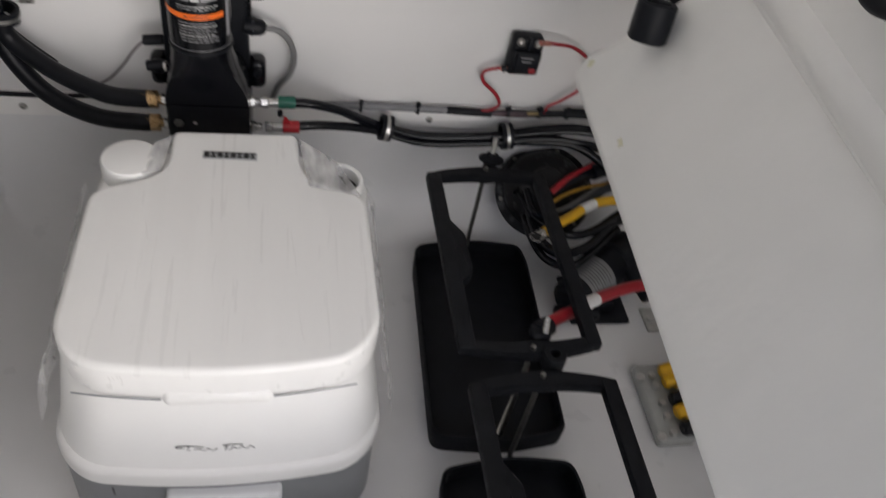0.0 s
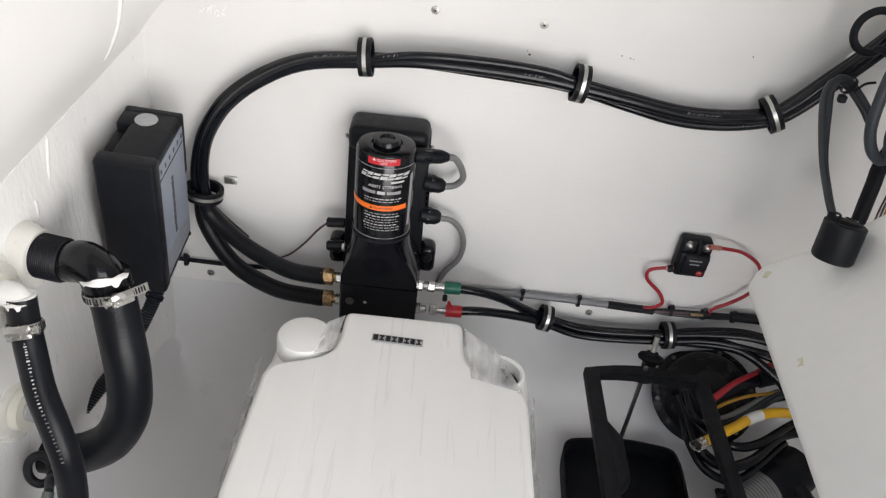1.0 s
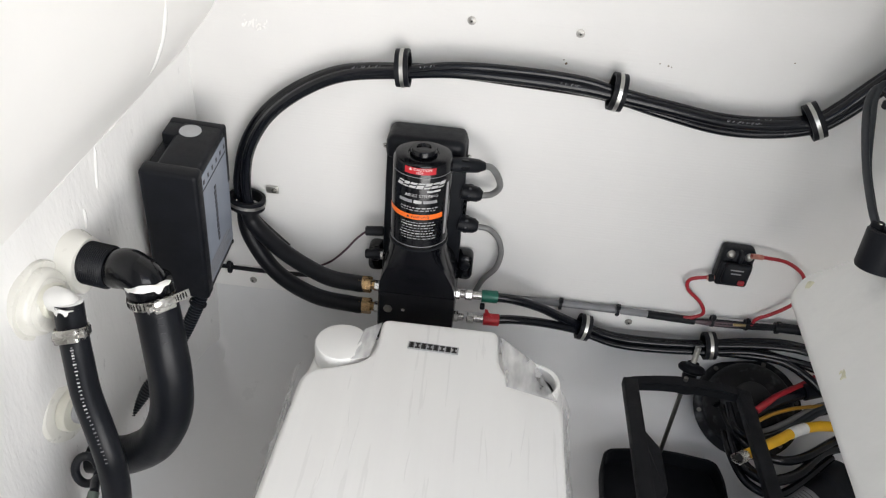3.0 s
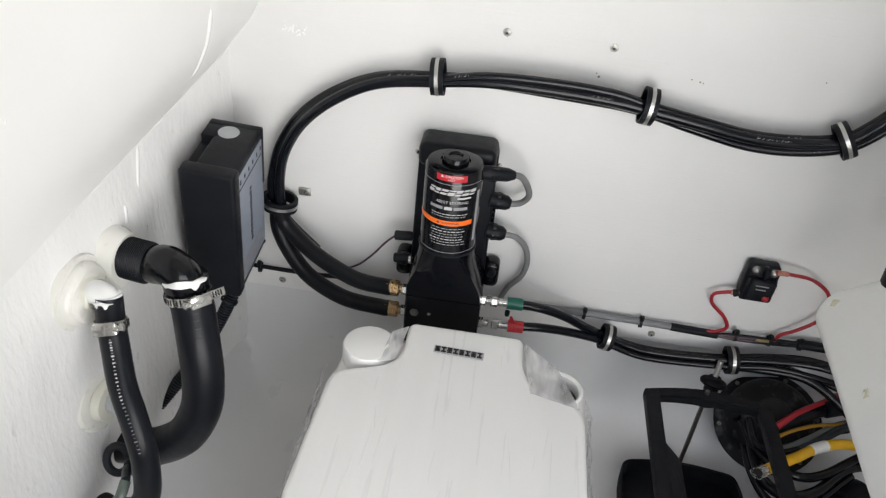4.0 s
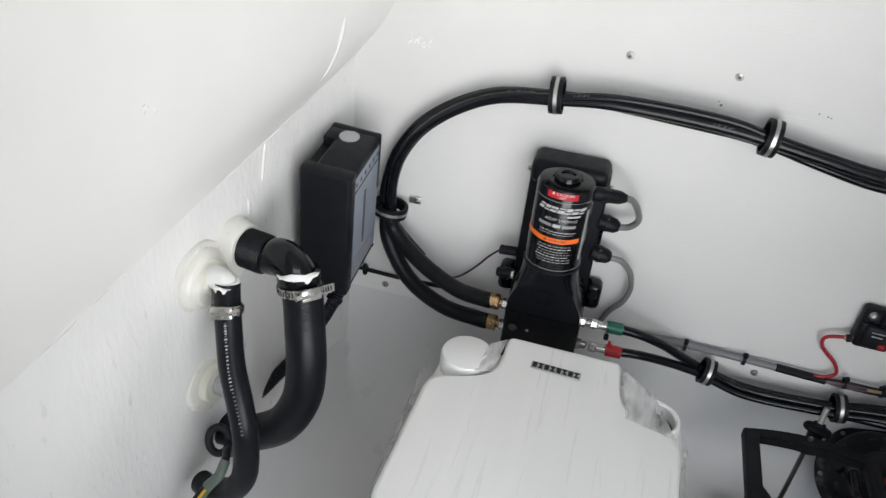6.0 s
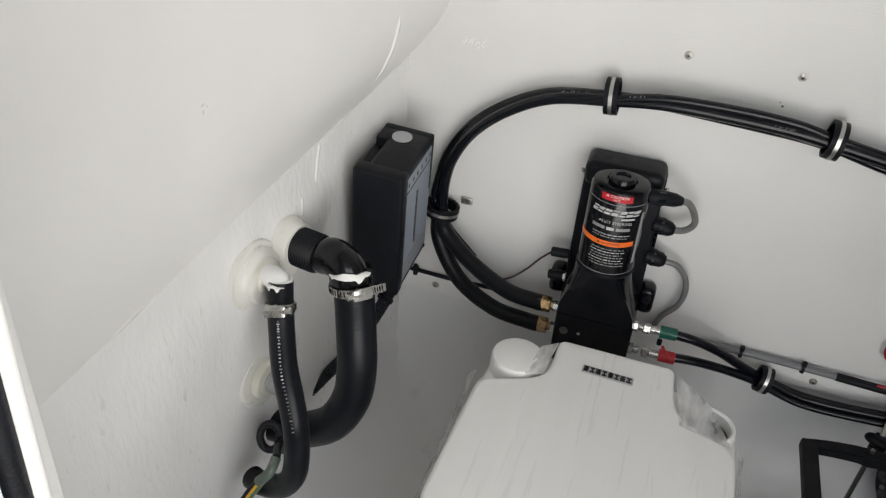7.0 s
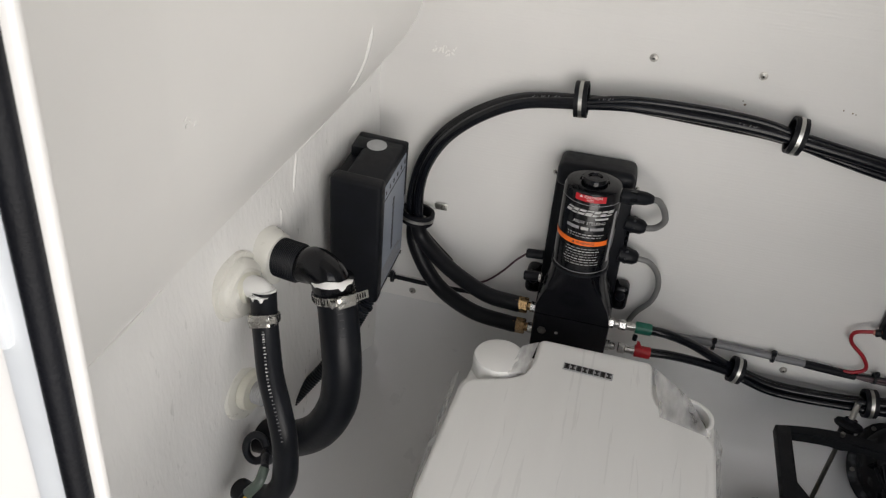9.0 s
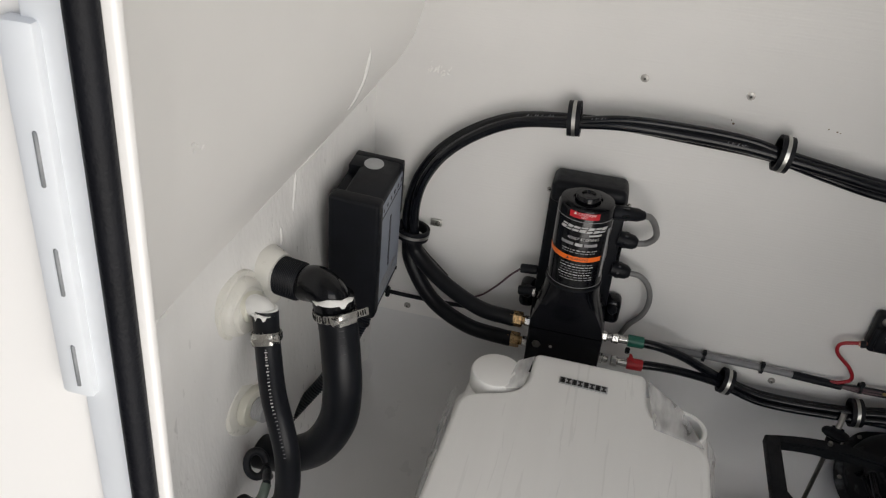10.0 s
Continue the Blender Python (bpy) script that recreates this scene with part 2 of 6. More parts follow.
def mesh_object(name, bm, mat, sharp=40):
    bmesh.ops.recalc_face_normals(bm, faces=bm.faces)
    me = bpy.data.meshes.new(name)
    bm.to_mesh(me)
    bm.free()
    me.materials.append(mat)
    me.shade_smooth()
    me.set_sharp_from_angle(angle=radians(sharp))
    return new(name, me)


def thing(name, label, category, at=(0, 0, 0), group="", kind=""):
    ob = new(name)
    ob.empty_display_size = 0.02
    ob.location = at
    return tagged(ob, label, category, group, kind)


def base_of(ob):
    v = Vector(ob.location)
    return v if ob.parent is None else v + base_of(ob.parent)


def part(name, bm, mat, parent, label="", sharp=40):
    ob = mesh_object(name, bm, mat, sharp)
    ob.parent = parent
    if parent.type == "EMPTY":
        ob.matrix_parent_inverse = Matrix.Translation(-base_of(parent))
    return tagged(ob, label)


def solo(name, bm, mat, label, category, group="", kind="", sharp=40):
    return tagged(mesh_object(name, bm, mat, sharp), label, category, group, kind)


def join(*bms):
    out = bms[0]
    for b in bms[1:]:
        tmp = bpy.data.meshes.new("tmp")
        b.to_mesh(tmp)
        b.free()
        out.from_mesh(tmp)
        bpy.data.meshes.remove(tmp)
    return out


def rbox(x0, x1, y0, y1, z0, z1, r=0.003, seg=2, m=None):
    bm = bmesh.new()
    bmesh.ops.create_cube(bm, size=1)
    for v in bm.verts:
        v.co = Vector(((x0 + x1) / 2 + v.co.x * (x1 - x0), (y0 + y1) / 2 + v.co.y * (y1 - y0), (z0 + z1) / 2 + v.co.z * (z1 - z0)))
    if r:
        bmesh.ops.bevel(bm, geom=bm.edges[:], offset=r, segments=seg, affect="EDGES", profile=0.5)
    if m is not None:
        bm.transform(m)
    return bm


def inset(outline, d):
    """The outline moved inwards by d."""
    k = len(outline)
    turn = 1 if sum(outline[i][0] * outline[(i + 1) % k][1] - outline[(i + 1) % k][0] * outline[i][1] for i in range(k)) > 0 else -1
    out = []
    for i in range(k):
        p = Vector(outline[i])
        a, b = (p - Vector(outline[i - 1])).normalized(), (Vector(outline[(i + 1) % k]) - p).normalized()
        m = Vector((-a.y - b.y, a.x + b.x)) * turn
        m = m.normalized() if m.length > 1e-6 else Vector((-a.y, a.x)) * turn
        out.append(p + m * d / max(0.4, m.dot(Vector((-a.y, a.x)) * turn)))
    return out


def prism(outline, z0, z1, r=0.004, seg=3, m=None, both=True):
    """An upright prism over a plan outline with rounded rims."""
    plan = [p for i, p in enumerate(outline) if (Vector(p) - Vector(outline[i - 1])).length > 1e-6]
    r = min(r, (z1 - z0) * 0.49)
    quarter = [math.pi / 2 * j / seg for j in range(seg + 1)]
    levels = [(r * (1 - math.sin(a)), z0 + r * (1 - math.cos(a))) for a in quarter] if both and r else [(0, z0)]
    levels += [(r * (1 - math.sin(a)), z1 - r * (1 - math.cos(a))) for a in quarter[::-1]] if r else [(0, z1)]
    bm = bmesh.new()
    rings = [[bm.verts.new((p[0], p[1], z)) for p in (inset(plan, d) if d > 1e-7 else plan)] for d, z in levels]
    n = len(plan)
    for lo, hi in zip(rings, rings[1:]):
        for i in range(n):
            bm.faces.new((lo[i], lo[(i + 1) % n], hi[(i + 1) % n], hi[i]))
    bm.faces.new(rings[0][::-1])
    bm.faces.new(rings[-1])
    if m is not None:
        bm.transform(m)
    return bm


def rounded(corners, r, n=6):
    """A plan outline with each corner rounded; a corner may carry its own radius."""
    out = []
    k = len(corners)
    for i in range(k):
        p = Vector(corners[i][:2])
        rad = corners[i][2] if len(corners[i]) > 2 else r
        a = (Vector(corners[i - 1][:2]) - p)
        b = (Vector(corners[(i + 1) % k][:2]) - p)
        if rad <= 0:
            out.append((p.x, p.y))
            continue
        half = a.angle(b) / 2
        d = min(rad / math.tan(half), a.length * 0.48, b.length * 0.48)
        s, e = p + a.normalized() * d, p + b.normalized() * d
        for j in range(n + 1):
            u = j / n
            q = s * (1 - u) ** 2 + p * 2 * u * (1 - u) + e * u ** 2
            out.append((q.x, q.y))
    return out


def frame_of(axis):
    z = Vector(axis).normalized()
    return z.to_track_quat("Z", "Y").to_matrix().to_4x4()


def lathe(profile, at, axis=(0, 0, 1), seg=28):
    """A turned form: rows of (radius, height) along the axis from at."""
    bm = bmesh.new()
    rows = []
    for r, h in profile:
        if r < 1e-6:
            rows.append([bm.verts.new((0, 0, h))])
        else:
            rows.append([bm.verts.new((r * math.cos(2 * math.pi * i / seg), r * math.sin(2 * math.pi * i / seg), h)) for i in range(seg)])
    for a, b in zip(rows, rows[1:]):
        for i in range(seg):
            j = (i + 1) % seg
            if len(a) == 1 and len(b) == 1:
                continue
            if len(a) == 1:
                bm.faces.new((a[0], b[i], b[j]))
            elif len(b) == 1:
                bm.faces.new((a[i], a[j], b[0]))
            else:
                bm.faces.new((a[i], a[j], b[j], b[i]))
    bm.transform(Matrix.Translation(at) @ frame_of(axis))
    return bm


def rod(p, q, r, seg=16, cham=None):
    p, q = Vector(p), Vector(q)
    h = (q - p).length
    c = min(r * 0.25, h * 0.2) if cham is None else cham
    return lathe([(0, 0), (r - c, 0), (r, c), (r, h - c), (r - c, h), (0, h)], p, q - p, seg)


def hexnut(p, q, r):
    return rod(p, q, r, 6, r * 0.12)


def curve(points, n=8, closed=False):
    """A smooth line through the points."""
    ps = [Vector(p) for p in points]
    k = len(ps)
    out = []
    for i in range(k if closed else k - 1):
        a = ps[(i - 1) % k] if closed or i else ps[0] * 2 - ps[1]
        b, c = ps[i], ps[(i + 1) % k]
        d = ps[(i + 2) % k] if closed or i + 2 < k else ps[-1] * 2 - ps[-2]
        for j in range(n):
            u = j / n
            out.append(0.5 * (2 * b + (c - a) * u + (2 * a - 5 * b + 4 * c - d) * u * u + (3 * b - a - 3 * c + d) * u ** 3))
    if not closed:
        out.append(ps[-1])
    return out


def tube(points, r, seg=10, n=8, closed=False, smooth=True, flat=1.0):
    """A tube along the line; r may be a function of 0..1."""
    line = curve(points, n, closed) if smooth else [Vector(p) for p in points]
    k = len(line)
    rad = r if callable(r) else (lambda u: r)
    bm = bmesh.new()
    rows = []
    side = None
    for i, p in enumerate(line):
        t = (line[(i + 1) % k] - line[i - 1]) if closed else (line[min(i + 1, k - 1)] - line[max(i - 1, 0)])
        t.normalize()
        if side is None:
            side = t.orthogonal().normalized()
        side = (side - t * side.dot(t)).normalized()
        up = t.cross(side)
        rr = rad(i / (k - 1))
        rows.append([bm.verts.new(p + (side * math.cos(2 * math.pi * j / seg) + up * math.sin(2 * math.pi * j / seg) * flat) * rr) for j in range(seg)])
    for i in range(k if closed else k - 1):
        a, b = rows[i], rows[(i + 1) % k]
        for j in range(seg):
            bm.faces.new((a[j], a[(j + 1) % seg], b[(j + 1) % seg], b[j]))
    if not closed:
        bm.faces.new(rows[0][::-1])
        bm.faces.new(rows[-1])
    return bm


def corrugated(points, r, pitch=0.0035, seg=10, depth=0.14):
    line = curve(points, 12)
    length = sum((b - a).length for a, b in zip(line, line[1:]))
    steps = max(8, int(length / pitch * 4))
    fine, acc, i = [line[0]], 0.0, 0
    for s in range(1, steps + 1):
        goal = length * s / steps
        while i < len(line) - 2 and acc + (line[i + 1] - line[i]).length < goal:
            acc += (line[i + 1] - line[i]).length
            i += 1
        d = (line[i + 1] - line[i])
        fine.append(line[i] + d * min(1, (goal - acc) / max(d.length, 1e-9)))
    return tube(fine, lambda u: r * (1 - depth * (0.5 + 0.5 * math.cos(2 * math.pi * u * steps / 4))), seg, smooth=False)


def ribbon_ring(at, axis, r, width, thick, squash=1.0, side=(0, 0, 1), seg=32, gap=0.0):
    """A flat band bent round an axis; gap leaves part of the turn open."""
    bm = bmesh.new()
    z = Vector(axis).normalized()
    x = Vector(side)
    x = (x - z * x.dot(z)).normalized()
    y = z.cross(x)
    rows = []
    for i in range(seg + 1):
        a = gap / 2 + (2 * math.pi - gap) * i / seg
        d = x * math.cos(a) + y * math.sin(a) * squash
        rows.append([bm.verts.new(Vector(at) + d * (r + o) + z * w) for o, w in ((0, -width / 2), (thick, -width / 2), (thick, width / 2), (0, width / 2))])
    for a, b in zip(rows, rows[1:]):
        for j in range(4):
            bm.faces.new((a[j], a[(j + 1) % 4], b[(j + 1) % 4], b[j]))
    if gap > 0:
        bm.faces.new(rows[0])
        bm.faces.new(rows[-1][::-1])
    bmesh.ops.remove_doubles(bm, verts=bm.verts, dist=1e-6)
    return bm


def text_mesh(words, size, depth=0.0004):
    """Raised letters in the xy plane, centred."""
    cu = bpy.data.curves.new("words", "FONT")
    cu.body, cu.size, cu.extrude = words, size, depth
    cu.align_x, cu.align_y = "CENTER", "CENTER"
    ob = new("words", cu)
    me = bpy.data.meshes.new_from_object(ob.evaluated_get(bpy.context.evaluated_depsgraph_get()))
    bm = bmesh.new()
    bm.from_mesh(me)
    bpy.data.objects.remove(ob)
    bpy.data.curves.remove(cu)
    bpy.data.meshes.remove(me)
    return bm


def plate(x0, x1, y0, y1, thick=0.0006):
    """A thin print bar in the xy plane."""
    return rbox(x0, x1, y0, y1, 0, thick, 0)


def sheet(rows, away=None):
    """A skin through rows of points; away gives it a thickness to that side."""
    bm = bmesh.new()
    grid = [[bm.verts.new(p) for p in row] for row in rows]
    for a, b in zip(grid, grid[1:]):
        for j in range(len(a) - 1):
            bm.faces.new((a[j], a[j + 1], b[j + 1], b[j]))
    if away is not None:
        off = Vector(away)
        back = [[bm.verts.new(v.co + off) for v in row] for row in grid]
        for a, b in zip(back, back[1:]):
            for j in range(len(a) - 1):
                bm.faces.new((a[j], b[j], b[j + 1], a[j + 1]))
        rim = [(i, 0) for i in range(len(grid))] + [(len(grid) - 1, j) for j in range(1, len(grid[0]))]
        rim += [(i, len(grid[0]) - 1) for i in range(len(grid) - 2, -1, -1)] + [(0, j) for j in range(len(grid[0]) - 2, 0, -1)]
        for (i, j), (k, l) in zip(rim, rim[1:] + rim[:1]):
            bm.faces.new((grid[i][j], grid[k][l], back[k][l], back[i][j]))
    return bm


# ---- the setting ----
LEDGE = 0.218                      # level of the moulded joint along the back wall
LEFT = lambda y: -0.157 + 0.17 * y   # noqa: E731   the side wall's plan line
NORMAL = Vector((0.986, -0.168, 0))


def rough_plane_rows(f, us, vs):
    return [[f(u, v) for v in vs] for u in us]


def span(a, b, n):
    return [a + (b - a) * i / n for i in range(n + 1)]


# back wall, upper part with a slight turn above the cable run
def back_y(z):
    return 0.0 if z < 0.60 else -0.10 * (z - 0.60)


solo("wall_back", sheet([[(x, back_y(z), z) for x in span(-0.75, 1.25, 20)] for z in (LEDGE - 0.012, 0.3, 0.4, 0.5, 0.58, 0.60, 0.62, 0.7, 0.85, 1.0, 1.3)], (0, 0.02, 0)),
     WEAVE, "white fibreglass back wall with fine woven ribs", "wall", kind="structure")
solo("trim_ledge", rbox(-0.75, 1.25, -0.004, 0.006, LEDGE - 0.026, LEDGE + 0.014, 0.003, 2), GEL_UPPER,
     "white moulded joint strip along the back wall", "trim", kind="structure")


def low_profile():
    pts = [(0.004, LEDGE - 0.02), (0.004, 0.14)]
    for i in range(1, 13):
        a = math.pi / 2 * i / 12
        pts.append((0.004 - 0.11 * (1 - math.cos(a)), 0.14 - 0.14 * math.sin(a)))
    return pts


LOW = low_profile()


def floor_z(x, y):
    d = x - LEFT(y)
    return 0.10 * (1 - math.sqrt(max(0, 1 - (1 - min(1, max(0, d) / 0.10)) ** 2)))


rows = []
for y, z in LOW + [(yy, 0.0) for yy in span(-0.14, -0.925, 16)]:
    rows.append([(x, y, max(z, min(floor_z(x, y), 0.1) if z < 0.1 else z)) for x in [LEFT(y) - 0.01 + 0.012 * i for i in range(11)] + span(0.0, 1.25, 18)])
solo("floor", sheet(rows, (0, 0.008, -0.02)), GEL_FLOOR, "glossy grey-white moulded floor curving up to the walls", "floor", kind="structure")

# side wall: a lower recessed face and an upper face that leans in above a soft ridge
RIDGE = lambda y: 0.575 + 0.216 * y  # noqa: E731


def lower_face(y, u):
    z = 0.02 + (RIDGE(y) - 0.02) * u
    mound = 0.004 * math.exp(-((y + 0.225) / 0.022) ** 2 - ((z - 0.44) / 0.025) ** 2)
    pad = 0.0028 / (1 + math.exp((z - (RIDGE(y) - 0.052 - 0.30 * max(0, y + 0.26))) / 0.0035)) * min(1, max(0, (-0.16 - y) / 0.05))
    dent = 0.005 * math.exp(-((y + 0.25) / 0.03) ** 2 - ((z - 0.33) / 0.05) ** 2)
    swell = 0.010 * math.exp(-((y + 0.33) / 0.05) ** 2 - ((z - 0.35) / 0.10) ** 2)
    return (LEFT(y) + mound + pad + swell - dent + 0.0042 * noise.noise(Vector((y * 9, z * 9, 3.1))) + 0.0016 * noise.noise(Vector((y * 26, z * 20, 8.4))), y, z)


solo("wall_left", sheet(rough_plane_rows(lower_face, span(0.02, -0.90, 150), span(0, 1, 60)), (-0.02, 0, 0)), GEL_BRUSH,
     "white brush-painted fibreglass side wall", "wall", kind="structure")


def upper_face(y, h):
    near = min(1, max(0, -y / 0.45))
    soft = 0.002 * (1 - math.exp(-h / 0.010))
    turn = 0.008 + 0.012 * near                      # the ridge rounds off towards the door
    lean = (0.067 - 0.048 * near) * math.tanh((math.hypot(h, turn) - turn) / 0.080) + 0.05 * h
    return (LEFT(y) + soft + lean + 0.003 * noise.noise(Vector((y * 4, h * 4, 7.7))), y, RIDGE(y) + h)


solo("wall_left_upper", sheet(rough_plane_rows(upper_face, span(0.02, -0.90, 130), [0, 0.004, 0.008, 0.014, 0.022, 0.034, 0.05] + span(0.08, 0.75, 16)), (-0.02, 0, 0.006)),
     GEL_UPPER, "smooth white upper side wall leaning inwards", "wall", kind="structure")
# thin glossy beads that put the side wall's bright vertical glints into shape


def glint_bead(points, r):
    run = thing("wall_glint", "thin glossy bead shaping a glint on the side wall", "gelcoat run", tuple(points[0]), "gelcoat runs")
    part("bead", tube([Vector(p) - NORMAL * r * 0.25 for p in points], lambda u: r * min(1.0, 0.25 + 6 * u, 0.25 + 5 * (1 - u)), 10, 6), GEL_GLINT, run)


def low_at(y, z):
    return lower_face(y, (z - 0.02) / (RIDGE(y) - 0.02))


glint_bead([upper_face(-0.131 + 0.012 * i / 6, 0.128 - 0.098 * i / 6) for i in range(7)], 0.0027)
glint_bead([low_at(-0.209 - 0.007 * i / 5, 0.529 - 0.052 * i / 5) for i in range(6)], 0.0025)
glint_bead([low_at(-0.246 - 0.006 * i / 3, 0.470 - 0.024 * i / 3) for i in range(4)], 0.0024)
solo("wall_right", sheet([[(0.95 + 0.04 * z, y, z) for y in span(0.02, -1.0, 12)] for z in span(-0.02, 1.3, 10)], (0.02, 0, 0)), GEL_UPPER,
     "white fibreglass wall behind the cables", "wall", kind="structure")
# Added slab, out of view: sky light enters only through the door.
solo("ceiling", rbox(-0.8, 1.3, -0.95, 0.05, 1.28, 1.31, 0), GEL_UPPER, "unseen white slab closing the console top against sky light", "ceiling", kind="structure")

# front wall with the door opening
JX, JY = 0.0688, -0.897
solo("wall_front", rbox(-0.75, JX - 0.0205, JY - 0.001, JY + 0.020, -0.02, 1.30, 0.004), GEL_UPPER, "white front wall beside the door opening", "wall", kind="structure")
# Added wall, never in view; its edge sets how much light enters.
solo("wall_unseen_side", rbox(0.93, 1.30, JY - 0.03, JY + 0.02, -0.02, 1.30, 0.004), GEL_UPPER, "unseen white wall bounding the light on the opening's far side", "wall", kind="structure")
solo("wall_front_head", rbox(JX - 0.026, 0.93, JY - 0.03, JY + 0.02, 1.22, 1.30, 0.004), GEL_UPPER, "white wall above the door opening", "wall", kind="structure")
# Added sill, never in view; its height shades the toilet front from low light.
solo("wall_unseen_sill", rbox(JX - 0.030, 0.93, JY - 0.03, JY + 0.02, -0.02, 0.22, 0.004), GEL_UPPER, "unseen white sill added to block low light at the opening", "wall", kind="structure")

# ---- door jamb and seal ----
jamb = thing("door_1", "white door jamb with a black rubber seal and a slotted strike plate", "door frame", (JX, JY, 0), kind="structure")


def leaned(bm):
    """The jamb leans a little outwards with height."""
    for v in bm.verts:
        v.co.x += 0.042 * (v.co.z - 0.90)
    return bm


part("seal_lip", leaned(rbox(JX - 0.0048, JX + 0.0004, JY - 0.0016, JY + 0.002, 0.0, 1.22, 0.0012, 3)), GEL_UPPER, jamb, "white lip")
part("rubber_seal", leaned(tube([(JX - 0.0061, JY - 0.0032, 0.0), (JX - 0.0061, JY - 0.0032, 1.22)], 0.0038, 14, 24)), RUBBER, jamb, "black rubber bulb seal")
part("frame_strip", leaned(rbox(JX - 0.0215, JX - 0.0088, JY - 0.0030, JY + 0.004, 0.0, 1.22, 0.0012, 2)), FRAME_PAINT, jamb, "pale blue-white frame strip")
strike = part("strike_plate", leaned(rbox(JX - 0.0262, JX - 0.0165, JY - 0.0056, JY, 0.835, 0.939, 0.0016, 2)), FRAME_PAINT, jamb, "pale strike plate")
for zz in (0.837, 0.867, 0.898):
    part("slot", leaned(rbox(JX - 0.0210, JX - 0.0196, JY - 0.0061, JY - 0.0044, zz + 0.002, zz + 0.0164, 0.0005, 1)), TOILET_GREY, strike, "dark slot")

# ---- portable toilet ----
TX0, TX1, TY0, TY1, TTOP = 0.032, 0.368, -0.548, -0.192, 0.313
toilet = thing("portable_toilet", "white portable toilet with grey waste tank, on the floor", "toilet", (0.2, -0.37, 0))


def soft_front(x0, x1, y0, bulge, r, n=9):
    """The front of a plan from side to side: rounded corners and a bowed face."""
    out = [(x0 + r - r * math.cos(a), y0 + r - r * math.sin(a)) for a in span(0, math.pi / 2, n)]
    out += [(x, y0) for x in span(x0 + r, x1 - r, 10)[1:-1]]
    out += [(x1 - r + r * math.sin(a), y0 + r - r * math.cos(a)) for a in span(0, math.pi / 2, n)]
    xm, half = (x0 + x1) / 2, (x1 - x0) / 2
    return [(x, y - bulge * (1 - ((x - xm) / half) ** 2) * min(1, max(0, (y0 + 1.5 * r - y) / (1.5 * r)))) for x, y in out]


def tplan(x0, x1, y0, y1, bulge=0.019, r=0.055, rb=0.035):
    """A rounded plan with a bowed front."""
    back = [(x1 - rb + rb * math.cos(a), y1 - rb + rb * math.sin(a)) for a in span(0, math.pi / 2, 8)]
    back += [(x0 + rb - rb * math.sin(a), y1 - rb + rb * math.cos(a)) for a in span(0, math.pi / 2, 8)]
    return soft_front(x0, x1, y0, bulge, r) + back


part("waste_tank", prism(tplan(0.028, 0.368, -0.530, -0.205, 0.017, 0.045), 0.0, 0.125, 0.010, 4), TOILET_GREY, toilet, "grey lower waste tank")
part("skirt", prism(tplan(TX0 - 0.008, TX1 + 0.005, -0.534, -0.198), 0.113, 0.147, 0.010, 5), TOILET_WHITE, toilet)


def body_mesh():
    levels = [(0.140, 0.000, -0.530), (0.150, 0.0030, -0.527), (0.170, 0.0055, -0.5225), (0.19, 0.0080, -0.518), (0.21, 0.0105, -0.513), (0.232, 0.0130, -0.508), (0.246, 0.0145, -0.505)]
    bm = bmesh.new()
    rings = []
    for z, inset, front in levels:
        plan = tplan(TX0 - 0.005 + inset, TX1 + 0.003 - inset, front, -0.198 - inset * 0.5)
        rings.append([bm.verts.new((x, y, z)) for x, y in plan])
    k = len(rings[0])
    for a, b in zip(rings, rings[1:]):
        for i in range(k):
            bm.faces.new((a[i], a[(i + 1) % k], b[(i + 1) % k], b[i]))
    bm.faces.new(rings[0][::-1])
    bm.faces.new(rings[-1])
    return bm


def front_y(x, y0):
    """The bowed face of the toilet at x."""
    return y0 - 0.019 * (1 - ((x - 0.199) / 0.162) ** 2)


part("tank_body", body_mesh(), TOILET_WHITE, toilet)
# shoulders at the back that carry the filler cap and the pump cup
part("rear_deck", prism(rounded([(0.049, -0.33, 0.01), (0.360, -0.33, 0.01), (0.364, -0.235, 0.05), (0.30, -0.196, 0.03), (0.10, -0.196, 0.03), (0.057, -0.222, 0.030)], 0.03, 8), 0.225, 0.288, 0.008, 4), TOILET_WHITE, toilet)


def lid_top(x, y):
    """Height of the seat lid: level at the back and falling gently to the front."""
    return TTOP + 0.001 - 0.072 * (-0.215 - y)


LID = rounded([(x, y, 0) for x, y in soft_front(0.0455, 0.3615, -0.511, 0.018, 0.050)] + [(0.3582, -0.293, 0.034), (0.284, -0.264, 0.050),
               (0.280, -0.189, 0.012), (0.133, -0.189, 0.012), (0.132, -0.262, 0.046), (0.0535, -0.289, 0.030)], 0.04, 8)
lid_bm = prism(LID, -0.046, 0.0, 0.0075, 6)
for v in lid_bm.verts:
    v.co.z += lid_top(v.co.x, v.co.y)
lid = part("lid", lid_bm, LID_WHITE, toilet, "closed white lid", 30)
for u0, u1 in ((-0.92, -0.36), (0.36, 0.92)):
    part("seam", tube([(0.20 + (0.150 * u), front_y(0.20 + 0.150 * u, -0.5065) - 0.0018, 0.2435) for u in span(u0, u1, 12)], 0.0009, 6, 4), TOILET_GREY, toilet, "thin parting line under the lid")
part("lid_grip", rbox(0.148, 0.254, -0.5320, -0.510, 0.2375, 0.258, 0.0080, 6), TOILET_WHITE, lid)
